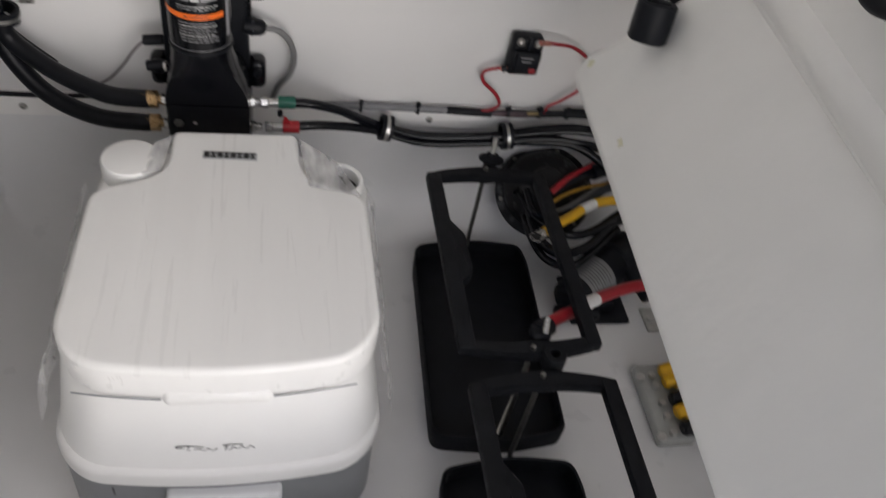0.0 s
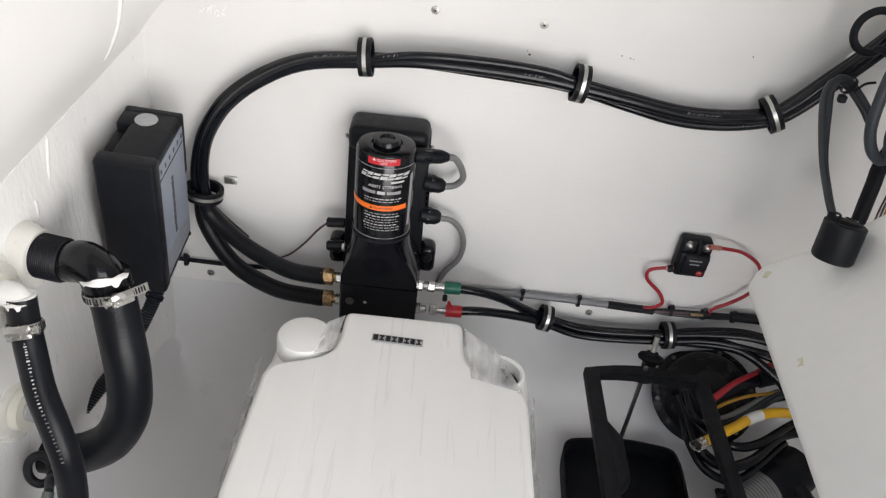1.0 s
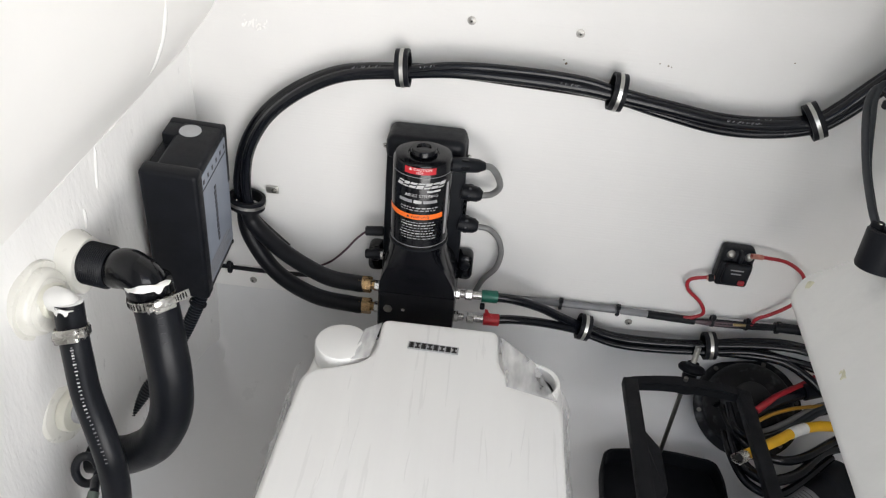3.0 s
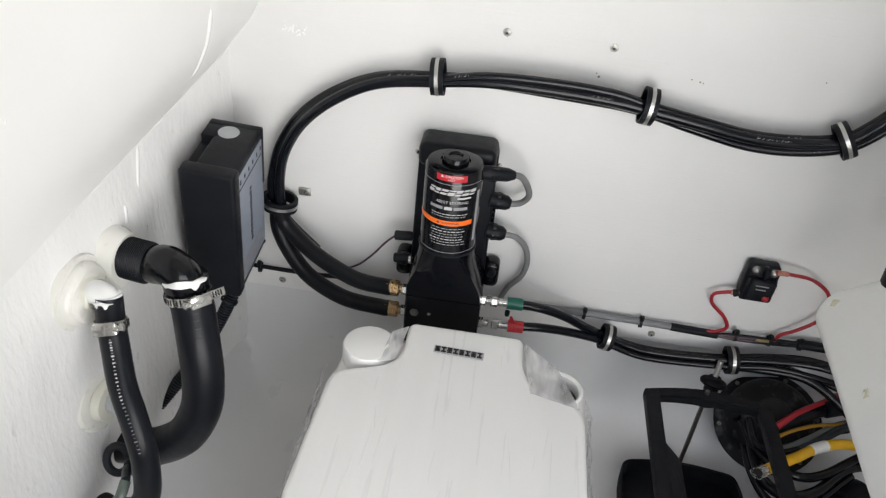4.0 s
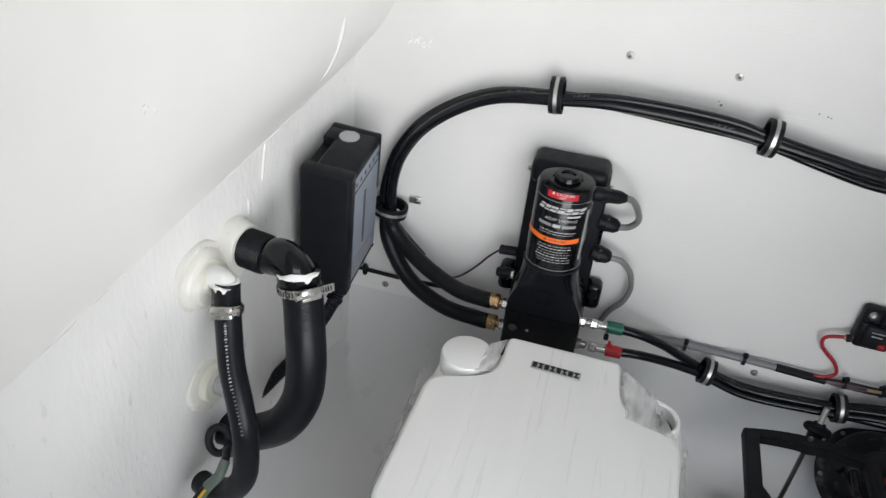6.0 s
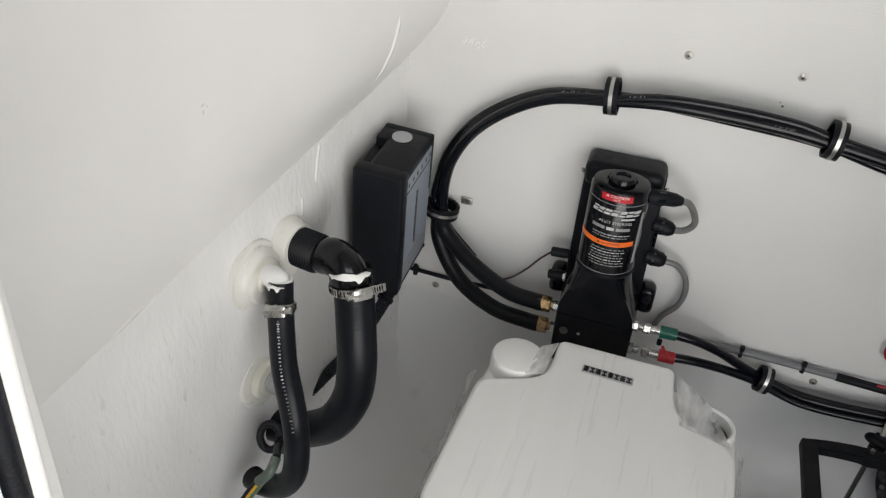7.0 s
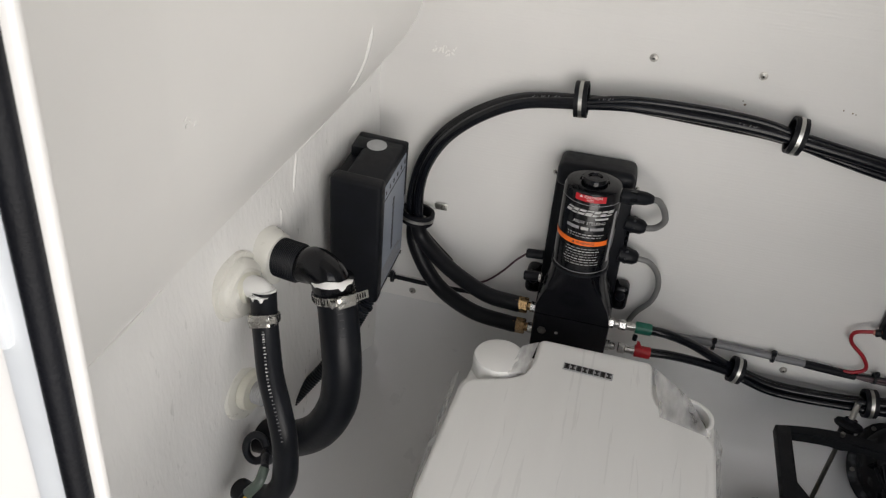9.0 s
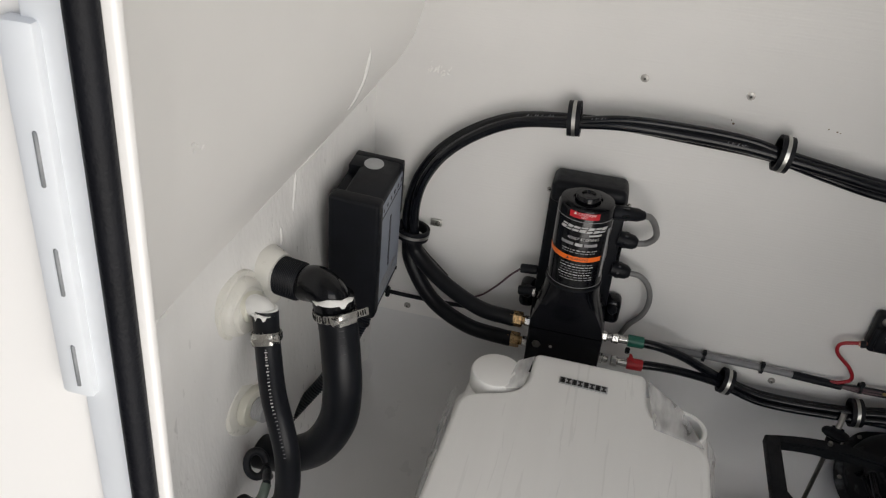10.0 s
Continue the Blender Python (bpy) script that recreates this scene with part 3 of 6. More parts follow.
cap = part("filler_cap", lathe([(0.0, 0.0), (0.0335, 0.0), (0.0335, 0.024), (0.0318, 0.0275), (0.030, 0.0283), (0.0, 0.0283)], (0.0905, -0.2375, 0.284), (0, 0, 1), 48), TOILET_WHITE, toilet, "round white filler cap")
cup = part("pump_cup", lathe([(0.0305, 0.0), (0.0315, 0.012), (0.0305, 0.018), (0.0275, 0.019), (0.0255, 0.017), (0.025, -0.02), (0.0, -0.02)], (0.326, -0.262, 0.287)), TOILET_WHITE, toilet, "round pump cup")
# Thin dark disc on the deck: the cup's inner shade as colour.
part("well_shade", lathe([(0, 0), (0.0252, 0), (0.0252, 0.0012), (0, 0.0012)], (0.326, -0.262, 0.2882)), DARK, cup, "dark disc for the well's shade")
part("plunger", lathe([(0.0, 0.0), (0.012, 0.0), (0.012, 0.009), (0.010, 0.011), (0.0, 0.011)], (0.322, -0.262, 0.2890)), TOILET_GREY, cup, "grey pump plunger")
part("latch", rbox(0.140, 0.262, -0.559, -0.520, 0.055, 0.106, 0.005, 3), LATCH_WHITE, toilet, "pale release latch")
part("level_window", rbox(0.082, 0.10, -0.5395, -0.52, 0.085, 0.105, 0.002, 2), PRINT_FAINT, toilet, "dark level window")
# maker's plate: an unlettered dark bar with pale ticks
logo_m = Matrix.Translation((0.2015, -0.2335, TTOP + 0.0002)) @ pose(0, 0, 0, 0, 0, -2)
bar = part("logo_plate", rbox(-0.031, 0.031, -0.0068, 0.0068, 0, 0.0012, 0.0004, 1, logo_m), LABEL_GREY, lid, "small grey maker's plate")
for i in range(8):
    x = -0.0265 + i * 0.0075
    part("logo_block", join(*[rbox(x - 0.0030, x + 0.0030, yy - 0.0012, yy + 0.0012, 0.001, 0.0018, 0, 1, logo_m) for yy in ((-0.0035, 0.0035) if i % 2 else (-0.0035, 0.0, 0.0035))],
                            rbox(x - 0.0012, x + 0.0012, -0.0045, 0.0045, 0.001, 0.0018, 0, 1, logo_m)), LOGO_BLACK, bar, "black logo shape")
# a hand-drawn flourish on the front, in place of the product name
sx = 0.155

def stroke(pts):
    return tube([(sx + 0.084 * u, front_y(sx + 0.084 * u, -0.521) - 0.0007, 0.1715 + 0.014 * v) for u, v in pts], 0.00048, 5, 5)


part("script_flourish", join(stroke([(0.10, 0.30), (0.0, 0.42), (0.06, 0.62), (0.22, 0.60), (0.34, 0.45)]), stroke([(0.16, 0.55), (0.13, 0.0), (0.18, 0.10)]),
                             stroke([(0.22, 0.1)] + [(0.22 + 0.055 * k, 0.30 if k % 2 else 0.02) for k in range(1, 6)]),
                             stroke([(0.56, 0.62), (0.66, 0.72), (0.80, 0.66)]), stroke([(0.62, 0.62), (0.58, 0.0)]),
                             stroke([(0.62, 0.10)] + [(0.64 + 0.05 * k, 0.34 if k % 2 else 0.04) for k in range(7)])), LOGO_BLACK, toilet, "thin dark script flourish")
part("model_mark", join(*[rbox(0.292 + i * 0.008, 0.297 + i * 0.008, -0.5370 + 0.002 * i, -0.530, 0.098 + 0.001 * i, 0.106 + 0.001 * i, 0) for i in range(3)]), PRINT_DARK, toilet, "dark bars on the grey tank")

# clear film stretched round the back corners and down the sides
film = thing("plastic_film", "clear crinkled plastic film stretched round the toilet", "film", (0.2, -0.37, 0.2))


def film_sheet(a, b, c, d, n=10, wob=0.004, seed=0):
    def f(u, v):
        p = (Vector(a) * (1 - u) + Vector(b) * u) * (1 - v) + (Vector(d) * (1 - u) + Vector(c) * u) * v
        w = wob * math.sin(math.pi * u) * math.sin(math.pi * v)
        return p + Vector((noise.noise(p * 40 + Vector((seed, 0, 0))), noise.noise(p * 40 + Vector((0, seed, 5))), noise.noise(p * 40 + Vector((3, 0, seed))))) * w
    return sheet([[f(i / n, j / n) for j in range(n + 1)] for i in range(n + 1)])


part("film_corner", film_sheet((0.134, -0.196, 0.3135), (0.114, -0.212, 0.3132), (0.106, -0.268, 0.3115), (0.127, -0.262, 0.3130), 16, 0.004, 1), FILM_FOLD, film)
part("film_corner", film_sheet((0.281, -0.197, 0.3135), (0.326, -0.232, 0.3078), (0.352, -0.296, 0.3085), (0.292, -0.283, 0.3112), 28, 0.005, 4), FILM_FOLD, film)


def film_skirt(edge, sgn, seed):
    """Loose film hanging down a side of the toilet, held out from it in folds."""
    def f(u, v):
        y = -0.270 - 0.255 * u
        fold = 0.006 * abs(noise.noise(Vector((y * 34, v * 2.5, seed)))) + 0.0035 * abs(noise.noise(Vector((y * 90, v * 6, seed + 3))))
        out = 0.004 * min(1, v * 6) + 0.010 * v ** 0.7 + fold * min(1, 5 * v)
        return (edge + sgn * out, y, lid_top(0, y) - 0.009 - 0.075 * v)
    return sheet([[f(a / 60, b / 16) for b in range(17)] for a in range(61)])


part("film_side", film_skirt(0.3595, 1, 7.0), FILM, film)
part("film_side", film_skirt(0.0475, -1, 9.0), FILM, film)


rnd = random.Random(21)
for k in range(14):
    x0, y0, long = rnd.uniform(0.075, 0.335), rnd.uniform(-0.47, -0.30), rnd.uniform(0.03, 0.12)
    drift = rnd.uniform(-0.012, 0.012)
    line = [(x0 + drift * u + 0.0012 * math.sin(5 * u + k), max(-0.495, y0 - long * u)) for u in span(0, 1, 8)]
    part("film_crease", tube([(x, y, lid_top(x, y) - 0.0002) for x, y in line], lambda u: 0.0005 * math.sin(math.pi * (0.06 + 0.88 * u)), 6, 2), CREASE, film)

# ---- steering pump on the back wall ----
pump = thing("steering_pump", "glossy black power steering pump screwed to the back wall", "pump", (0.162, 0, 0.22))
PXC, PYC, PR = 0.1632, -0.086, 0.0372
part("backplate", prism(rounded([(0.108, 0.252), (0.218, 0.258), (0.216, 0.496, 0.018), (0.110, 0.496, 0.018)], 0.006, 6), 0.001, 0.032, 0.004, 3, Matrix(((1, 0, 0, 0), (0, 0, -1, 0), (0, 1, 0, 0), (0, 0, 0, 1)))), BLACK_MATT, pump)
part("top_cover", rbox(0.111, 0.2140, -0.056, -0.002, 0.468, 0.5015, 0.010, 4), BLACK_MATT, pump)
motor = part("motor_can", lathe([(0.0, 0.0), (PR, 0.0), (PR, 0.118), (PR - 0.002, 0.122), (PR - 0.008, 0.1235), (0.0195, 0.1235), (0.0188, 0.1215), (0.0172, 0.1215), (0.0170, 0.1290), (0.0155, 0.1310), (0.0095, 0.1312), (0.0080, 0.1285), (0.0, 0.1280)], (PXC, PYC, 0.377), (0, 0, 1), 48), BLACK_GLOSS, pump, "black printed motor can")
part("can_rim", lathe([(PR, 0), (PR + 0.0016, 0.0006), (PR + 0.0016, 0.0022), (PR, 0.003)], (PXC, PYC, 0.376), (0, 0, 1), 48), BLACK_MATT, motor)


def flare():
    bm = bmesh.new()
    n = 40
    rings = []
    for k in range(9):
        u = k / 8
        z = 0.378 - u * 0.088
        ring = []
        for i in range(n):
            a = 2 * math.pi * i / n
            c, s = math.cos(a), math.sin(a)
            rr = PR * (1 - 0.03 * u)
            circ = Vector((PXC + rr * c, PYC + rr * s, z))
            q = max(abs(c), abs(s))
            sq = Vector((PXC + 0.003 * u + 0.0525 * c / q, -0.062 + 0.040 * s / q, z))
            w = u * u * (3 - 2 * u)
            ring.append(bm.verts.new(circ.lerp(sq, w)))
        rings.append(ring)
    for a, b in zip(rings, rings[1:]):
        for i in range(n):
            bm.faces.new((a[i], a[(i + 1) % n], b[(i + 1) % n], b[i]))
    bm.faces.new(rings[0])
    bm.faces.new(rings[-1][::-1])
    return bm


part("flared_housing", flare(), BLACK_GLOSS, pump, "glossy flared housing", 50)
block = part("valve_block", rbox(0.1135, 0.2195, -0.103, -0.004, 0.205, 0.289, 0.003, 2), BLACK_GLOSS, pump, "black valve block")
part("plug", lathe([(0, 0), (0.0065, 0), (0.0065, 0.0015), (0.005, 0.002), (0, 0.002)], (0.128, -0.103, 0.262), (0, -1, 0), 6), DARK_STEEL, block, "dark steel plug")
part("screw", lathe([(0, 0), (0.0028, 0), (0.0024, 0.0015), (0, 0.0018)], (0.149, -0.103, 0.263), (0, -1, 0), 12), STEEL, block, "steel screw")
for x in (0.099, 0.227):
    ear = part("mounting_ear", rbox(x - 0.012, x + 0.012, -0.030, -0.001, 0.268, 0.312, 0.009, 4), BLACK_GLOSS, pump)
    part("bolt", lathe([(0, 0), (0.0075, 0), (0.0075, 0.004), (0.005, 0.007), (0, 0.007)], (x, -0.030, 0.298), (0, -1, 0), 14), BLACK_MATT, ear)
for x, z in ((0.1085, 0.478), (0.2175, 0.474)):
    part("side_screw", lathe([(0, 0), (0.0035, 0), (0.003, 0.003), (0, 0.0035)], (x, -0.034, z), (-1 if x < 0.16 else 1, -0.6, 0), 12), STEEL, pump, "steel screw")
for i in range(4):
    part("cooling_fin", rbox(0.2155, 0.2215, -0.030, -0.006, 0.378 + i * 0.009, 0.3825 + i * 0.009, 0.0008, 1), BLACK_GLOSS, pump)
# printed motor label, wrapped on the can


def wrap(bm, z0, dr=0.0004, turn=0.0):
    """Bends a flat print (x along the girth, y up) onto the motor can."""
    for v in bm.verts:
        a = v.co.x / PR + turn
        r = PR + dr + v.co.z
        v.co = Vector((PXC + r * math.sin(a), PYC - r * math.cos(a), z0 + v.co.y))
    return bm


def band(x0, x1, y0, y1):
    n = max(2, int((x1 - x0) / 0.004))
    bm = bmesh.new()
    bot = [bm.verts.new((x, y0, 0)) for x in span(x0, x1, n)]
    top = [bm.verts.new((x, y1, 0)) for x in span(x0, x1, n)]
    for i in range(n):
        bm.faces.new((bot[i], bot[i + 1], top[i + 1], top[i]))
    return bm


part("warning_band", wrap(band(-0.056, 0.034, -0.0036, 0.0036), 0.4285), ORANGE, motor, "orange warning band")
part("caution_label", wrap(band(-0.020, 0.020, -0.0046, 0.0044), 0.4935), RED_LABEL, motor, "red caution label")
part("caution_words", join(wrap(text_mesh("\u25b2 CAUTION", 0.0050, 0.0001), 0.4955, 0.0007), wrap(text_mesh("HOT", 0.0040, 0.0001), 0.4913, 0.0007)), PRINT_WHITE, motor, "white letters")
part("warning_word", wrap(text_mesh("\u25b2 WARNING", 0.0048, 0.0001), 0.4285, 0.0007), PRINT_DARK, motor, "dark letters")
# the maker's name as slanted pale shapes
x = -0.027
for wide, cut in ((0.0075, 0.0012), (0.0070, -0.0010), (0.0085, 0.0), (0.0082, 0.0014), (0.0080, -0.0008), (0.0085, 0.0006), (0.0085, -0.0012)):
    for lo, hi in ((-0.0040, cut - 0.0008), (cut + 0.0008, 0.0040)):
        bm = band(x, x + wide, lo, hi)
        for v in bm.verts:
            v.co.x += v.co.y * 0.45
        part("logo_shape", wrap(bm, 0.4735, 0.0004, -0.05), PRINT_PALE, motor, "slanted white logo shape")
    x += wide + 0.0012
part("logo_tail", wrap(band(0.010, 0.028, -0.0014, 0.0014), 0.4655), PRINT_PALE, motor, "small white logo shape")
part("assist_words", wrap(text_mesh("ASSIST STEERING", 0.0056, 0.0001), 0.4590, 0.0005, 0.10), PRINT_PALE, motor, "white letters")
rnd = random.Random(4)
for i, (a, b) in enumerate(((-0.026, -0.008), (-0.006, 0.004), (0.006, 0.024))):
    part("spec_box", wrap(band(a, b, -0.0022, 0.0022), 0.4505), PRINT_GREY if i != 1 else PRINT_PALE, motor)
for k in range(9):
    z = 0.4415 - k * 0.0036 if k < 2 else 0.4280 - k * 0.0040
    bits, x = [], -0.024 + rnd.uniform(0, 0.005)
    while x < 0.022:
        w = rnd.uniform(0.0015, 0.006)
        bits.append(band(x, min(0.026, x + w), -0.0007, 0.0007))
        x += w + 0.0015
    part("print_line", wrap(join(*bits), z), PRINT_GREY if k % 3 else PRINT_PALE, motor, "illegible line of small print")
part("side_stripe", wrap(band(-0.0030, 0.0030, -0.036, 0.040), 0.432, 0.0004, 1.12), PRINT_GREY, motor, "pale edge stripe")
# Upper line is the label's rule; the lower paints the rim's pale reflection.
for zz in (0.4845, 0.3835):
    part("rule_and_rim_glint", wrap(band(-0.050, 0.046, -0.0004, 0.0004), zz), PRINT_GREY, motor)

# electrical plugs and hydraulic fittings of the pump
for p, q, r in (((0.196, -0.075, 0.482), (0.240, -0.060, 0.476), 0.0095), ((0.213, -0.030, 0.419), (0.241, -0.030, 0.415), 0.0108), ((0.213, -0.030, 0.368), (0.240, -0.030, 0.365), 0.0110)):
    pl = part("cable_plug", lathe([(0, 0), (r, 0), (r * 1.05, 0.012), (r * 0.95, (Vector(q) - Vector(p)).length * 0.8), (r * 0.6, (Vector(q) - Vector(p)).length), (0, (Vector(q) - Vector(p)).length)], p, Vector(q) - Vector(p), 18), BLACK_MATT, pump, "black moulded cable plug")
    part("gland_nut", hexnut(Vector(p).lerp(Vector(q), 0.25), Vector(p).lerp(Vector(q), 0.5), r * 1.12), BLACK_GLOSS, pl)
for p, q, r in (((0.110, -0.034, 0.343), (0.084, -0.036, 0.342), 0.007), ((0.112, -0.044, 0.312), (0.086, -0.046, 0.310), 0.007)):
    part("sensor_stub", rod(p, q, r, 14), RUBBER, pump, "black rubber stub")
part("sensor_nut", hexnut((0.1075, -0.046, 0.3115), (0.1125, -0.046, 0.3118), 0.0070), STEEL, pump, "small steel nut")
for z, extra in ((0.277, 0.0), (0.236, 0.005)):
    f = part("steel_fitting", join(hexnut((0.219, -0.072, z), (0.226, -0.072, z), 0.0078), rod((0.225, -0.072, z), (0.234, -0.072, z), 0.0055), hexnut((0.233 + extra, -0.072, z), (0.243 + extra, -0.072, z), 0.0076), rod((0.242 + extra, -0.072, z), (0.258 + extra, -0.071, z), 0.0058)), STEEL, pump, "steel hose fitting")
for z in (0.281, 0.243):
    part("brass_fitting", join(hexnut((0.082, -0.079, z), (0.102, -0.079, z), 0.0116), rod((0.100, -0.079, z), (0.108, -0.079, z), 0.0065)), BRASS, pump, "brass compression fitting")
    part("steel_nipple", hexnut((0.105, -0.079, z), (0.1145, -0.079, z), 0.0078), STEEL, pump, "steel nipple")

for pts, r in (([(0.238, -0.060, 0.476), (0.249, -0.053, 0.471), (0.259, -0.043, 0.453), (0.263, -0.034, 0.433), (0.254, -0.030, 0.419), (0.240, -0.030, 0.415)], 0.0045),
               ([(0.238, -0.030, 0.365), (0.256, -0.028, 0.361), (0.271, -0.024, 0.343), (0.277, -0.020, 0.316), (0.272, -0.016, 0.288), (0.256, -0.014, 0.264), (0.247, -0.012, 0.240)], 0.0042)):
    part("signal_cable", tube(pts, r, 12, 9), GREY_CABLE, pump, "grey signal cable")
part("thin_wire", tube([(0.086, -0.036, 0.342), (0.070, -0.030, 0.322), (0.052, -0.018, 0.292), (0.030, -0.010, 0.264), (0.010, -0.008, 0.250), (-0.005, -0.008, 0.236)], 0.0016, 8, 8), PURPLE_WIRE, pump, "thin dark wire")

# ---- charger box on the side wall ----
charger = thing("battery_charger", "black battery charger box with a blue-grey label, on the side wall", "battery charger", (-0.125, -0.12, 0.31))
CM = Matrix.Translation((-0.1345, -0.1070, 0.301)) @ pose(0, 0, 0, 6.5, 3.0, 0.5) @ Matrix.Diagonal((1.02, 0.92, 1.10, 1.0))
part("case", rbox(-0.020, 0.0325, -0.063, 0.063, 0, 0.180, 0.006, 3, CM), BLACK_MATT, charger, "black plastic case")
part("back_bracket", rbox(-0.038, -0.018, -0.020, 0.054, 0.01, 0.166, 0.003, 2, CM), BLACK_MATT, charger)
part("far_lip", rbox(-0.0345, 0.0333, 0.0505, 0.0645, 0.100, 0.1806, 0.003, 2, CM), BLACK_MATT, charger)
part("top_step", rbox(-0.0345, -0.012, 0.022, 0.052, 0.120, 0.1800, 0.002, 2, CM), BLACK_MATT, charger)
part("end_lip", rbox(-0.0345, 0.0335, -0.0645, -0.040, -0.001, 0.1806, 0.005, 3, CM), BLACK_MATT, charger)
lab = part("label_panel", rbox(0.031, 0.0332, -0.050, 0.058, 0.012, 0.170, 0.001, 1, CM), LABEL_BLUEGREY, charger, "blue-grey label")
part("sticker", lathe([(0, 0), (0.0135, 0), (0.0135, 0.0006), (0, 0.0006)], CM @ Vector((-0.003, 0.036, 0.180)), CM.to_3x3() @ Vector((0, 0, 1)), 28), LABEL_GREY, charger, "round grey sticker")
rnd = random.Random(8)
z = 0.052
while z < 0.128:
    h = rnd.uniform(0.0035, 0.007)
    part("print_bar", rbox(0.0328, 0.0337, -0.004 + rnd.uniform(-0.001, 0.001), 0.0028, z, z + h, 0, 1, CM), PRINT_DARK, lab, "dark print bar")
    z += h + 0.0022
for k in range(6):
    part("indicator", rbox(0.0328, 0.0337, -0.040 + k * 0.017, -0.036 + k * 0.017, 0.157, 0.162, 0, 1, CM), PRINT_DARK, lab)
part("small_print", join(*[rbox(0.0328, 0.0337, -0.044, 0.045 - 0.01 * (k % 3), 0.020 + k * 0.005, 0.0222 + k * 0.005, 0, 1, CM) for k in range(5)]), PRINT_GREY, lab, "illegible small print")
part("label_edge", rbox(0.0328, 0.0337, -0.046, 0.050, 0.150, 0.1515, 0, 1, CM), PRINT_DARK, lab)
for yy in (-0.055, 0.055):
    for zz in (0.008, 0.170):
        part("case_screw", lathe([(0, 0), (0.003, 0), (0.003, 0.001), (0, 0.001)], CM @ Vector((0.0327, yy, zz)), CM.to_3x3() @ Vector((1, 0, 0)), 10), DARK, charger)

# ---- hydraulic hoses in a bundle along the back wall ----
RUN = [(0.760, -0.055, 0.732), (0.735, -0.045, 0.687), (0.716, -0.035, 0.652), (0.690, -0.03, 0.617), (0.662, -0.03, 0.585), (0.637, -0.03, 0.566), (0.586, -0.03, 0.556), (0.524, -0.03, 0.555), (0.452, -0.03, 0.566), (0.392, -0.03, 0.576),
       (0.345, -0.03, 0.580), (0.276, -0.03, 0.583), (0.192, -0.03, 0.585), (0.126, -0.03, 0.581), (0.053, -0.03, 0.570), (-0.002, -0.03, 0.543), (-0.046, -0.03, 0.505),
       (-0.073, -0.03, 0.461), (-0.084, -0.032, 0.420), (-0.085, -0.034, 0.376)]
ENDS = [[(-0.072, -0.042, 0.336), (-0.025, -0.058, 0.304), (0.035, -0.075, 0.284), (0.080, -0.079, 0.281), (0.094, -0.079, 0.281)],
        [(-0.082, -0.038, 0.318), (-0.042, -0.055, 0.268), (0.018, -0.074, 0.247), (0.076, -0.079, 0.243), (0.094, -0.079, 0.243)]]


def shifted(run, off, twist=0.0):
    """The run moved sideways: off across it, with a slow twist along it."""
    line = [Vector(p) for p in run]
    out = []
    for i, p in enumerate(line):
        t = (line[min(i + 1, len(line) - 1)] - line[max(i - 1, 0)]).normalized()
        side = t.cross(Vector((0, -1, 0))).normalized()
        a = off[1] + twist * i
        wide = off[0] * min(1.0, max(0.72, 0.72 + 0.14 * (i - 8)))     # drawn tighter past the second clamp
        out.append(p + side * wide * math.cos(a) + Vector((0, -1, 0)) * wide * math.sin(a))
    return out


hose_specs = [((0.0074, 0.3), 0.10, 0.0074, 0), ((0.0074, 3.4), 0.10, 0.0074, 1), ((0.0100, 1.9), 0.22, 0.0056, None), ((0.0104, 5.0), 0.19, 0.0056, None), ((0.004, 1.2), 0.25, 0.0052, None)]
for n_, (off, twist, r, end) in enumerate(hose_specs):
    pts = shifted(RUN, off, twist)
    for i in (10, 11, 12):                      # the loose bundle swells between its clamps
        pts[i].z += (0.004, -0.002, 0.0, 0.0085, 0.002)[n_] * (0.7, 1.0, 0.75)[i - 10]
    for i in (6, 7, 8):
        pts[i].z += (0.001, 0.0, -0.004, 0.0, 0.0)[n_] * (0.7, 1.0, 0.7)[i - 6]
    h = thing("hydraulic_hose", "black hydraulic hose in a bundle along the back wall", "hose", RUN[0], "hydraulic hoses")
    if end is not None:
        part("hose_line", tube(pts + [Vector(p) for p in ENDS[end]], r, 12, 7), HOSE_BLACK, h)
        part("sleeve", tube([pts[-1] + Vector((0, 0, -0.012))] + [Vector(p) for p in ENDS[end]][:-1] + [Vector(ENDS[end][-1]) - Vector((0.006, 0, 0))], 0.0118, 14, 8), HOSE_SLEEVE, h, "thicker black sleeve")
    else:
        part("hose_line", tube(pts + [Vector(p) + Vector((0, 0.012, 0.002)) for p in ENDS[0][:2]], r, 10, 7), HOSE_BLACK, h)
    ln = curve(pts, 16)
    for st in ((88, 97), (126, 134), (214, 222)) if end else ((100, 112), (160, 167)) if end == 0 else ((70 + 9 * n_, 75 + 9 * n_), (180 + 6 * n_, 185 + 6 * n_)):
        for i in range(*st):
            d = (ln[i + 1] - ln[i]).normalized()
            o = Vector((0.0, -0.80, 0.60))
            o = (o - d * o.dot(d)).normalized()
            u = d.cross(o)
            mid = ln[i] + o * (r + 0.0001)
            hw = (0.0004, 0.0014, 0.0008, 0.0011)[(i * 7) % 4]
            part("print_mark", tube([mid - u * hw + d * 0.0013 * (i % 3), mid + u * hw - d * 0.0011 * (i % 2)], 0.00045, 5, smooth=False), PRINT_GREY if i % 4 else PRINT_FAINT, h, "grey print mark")

# ---- cushioned clamps ----


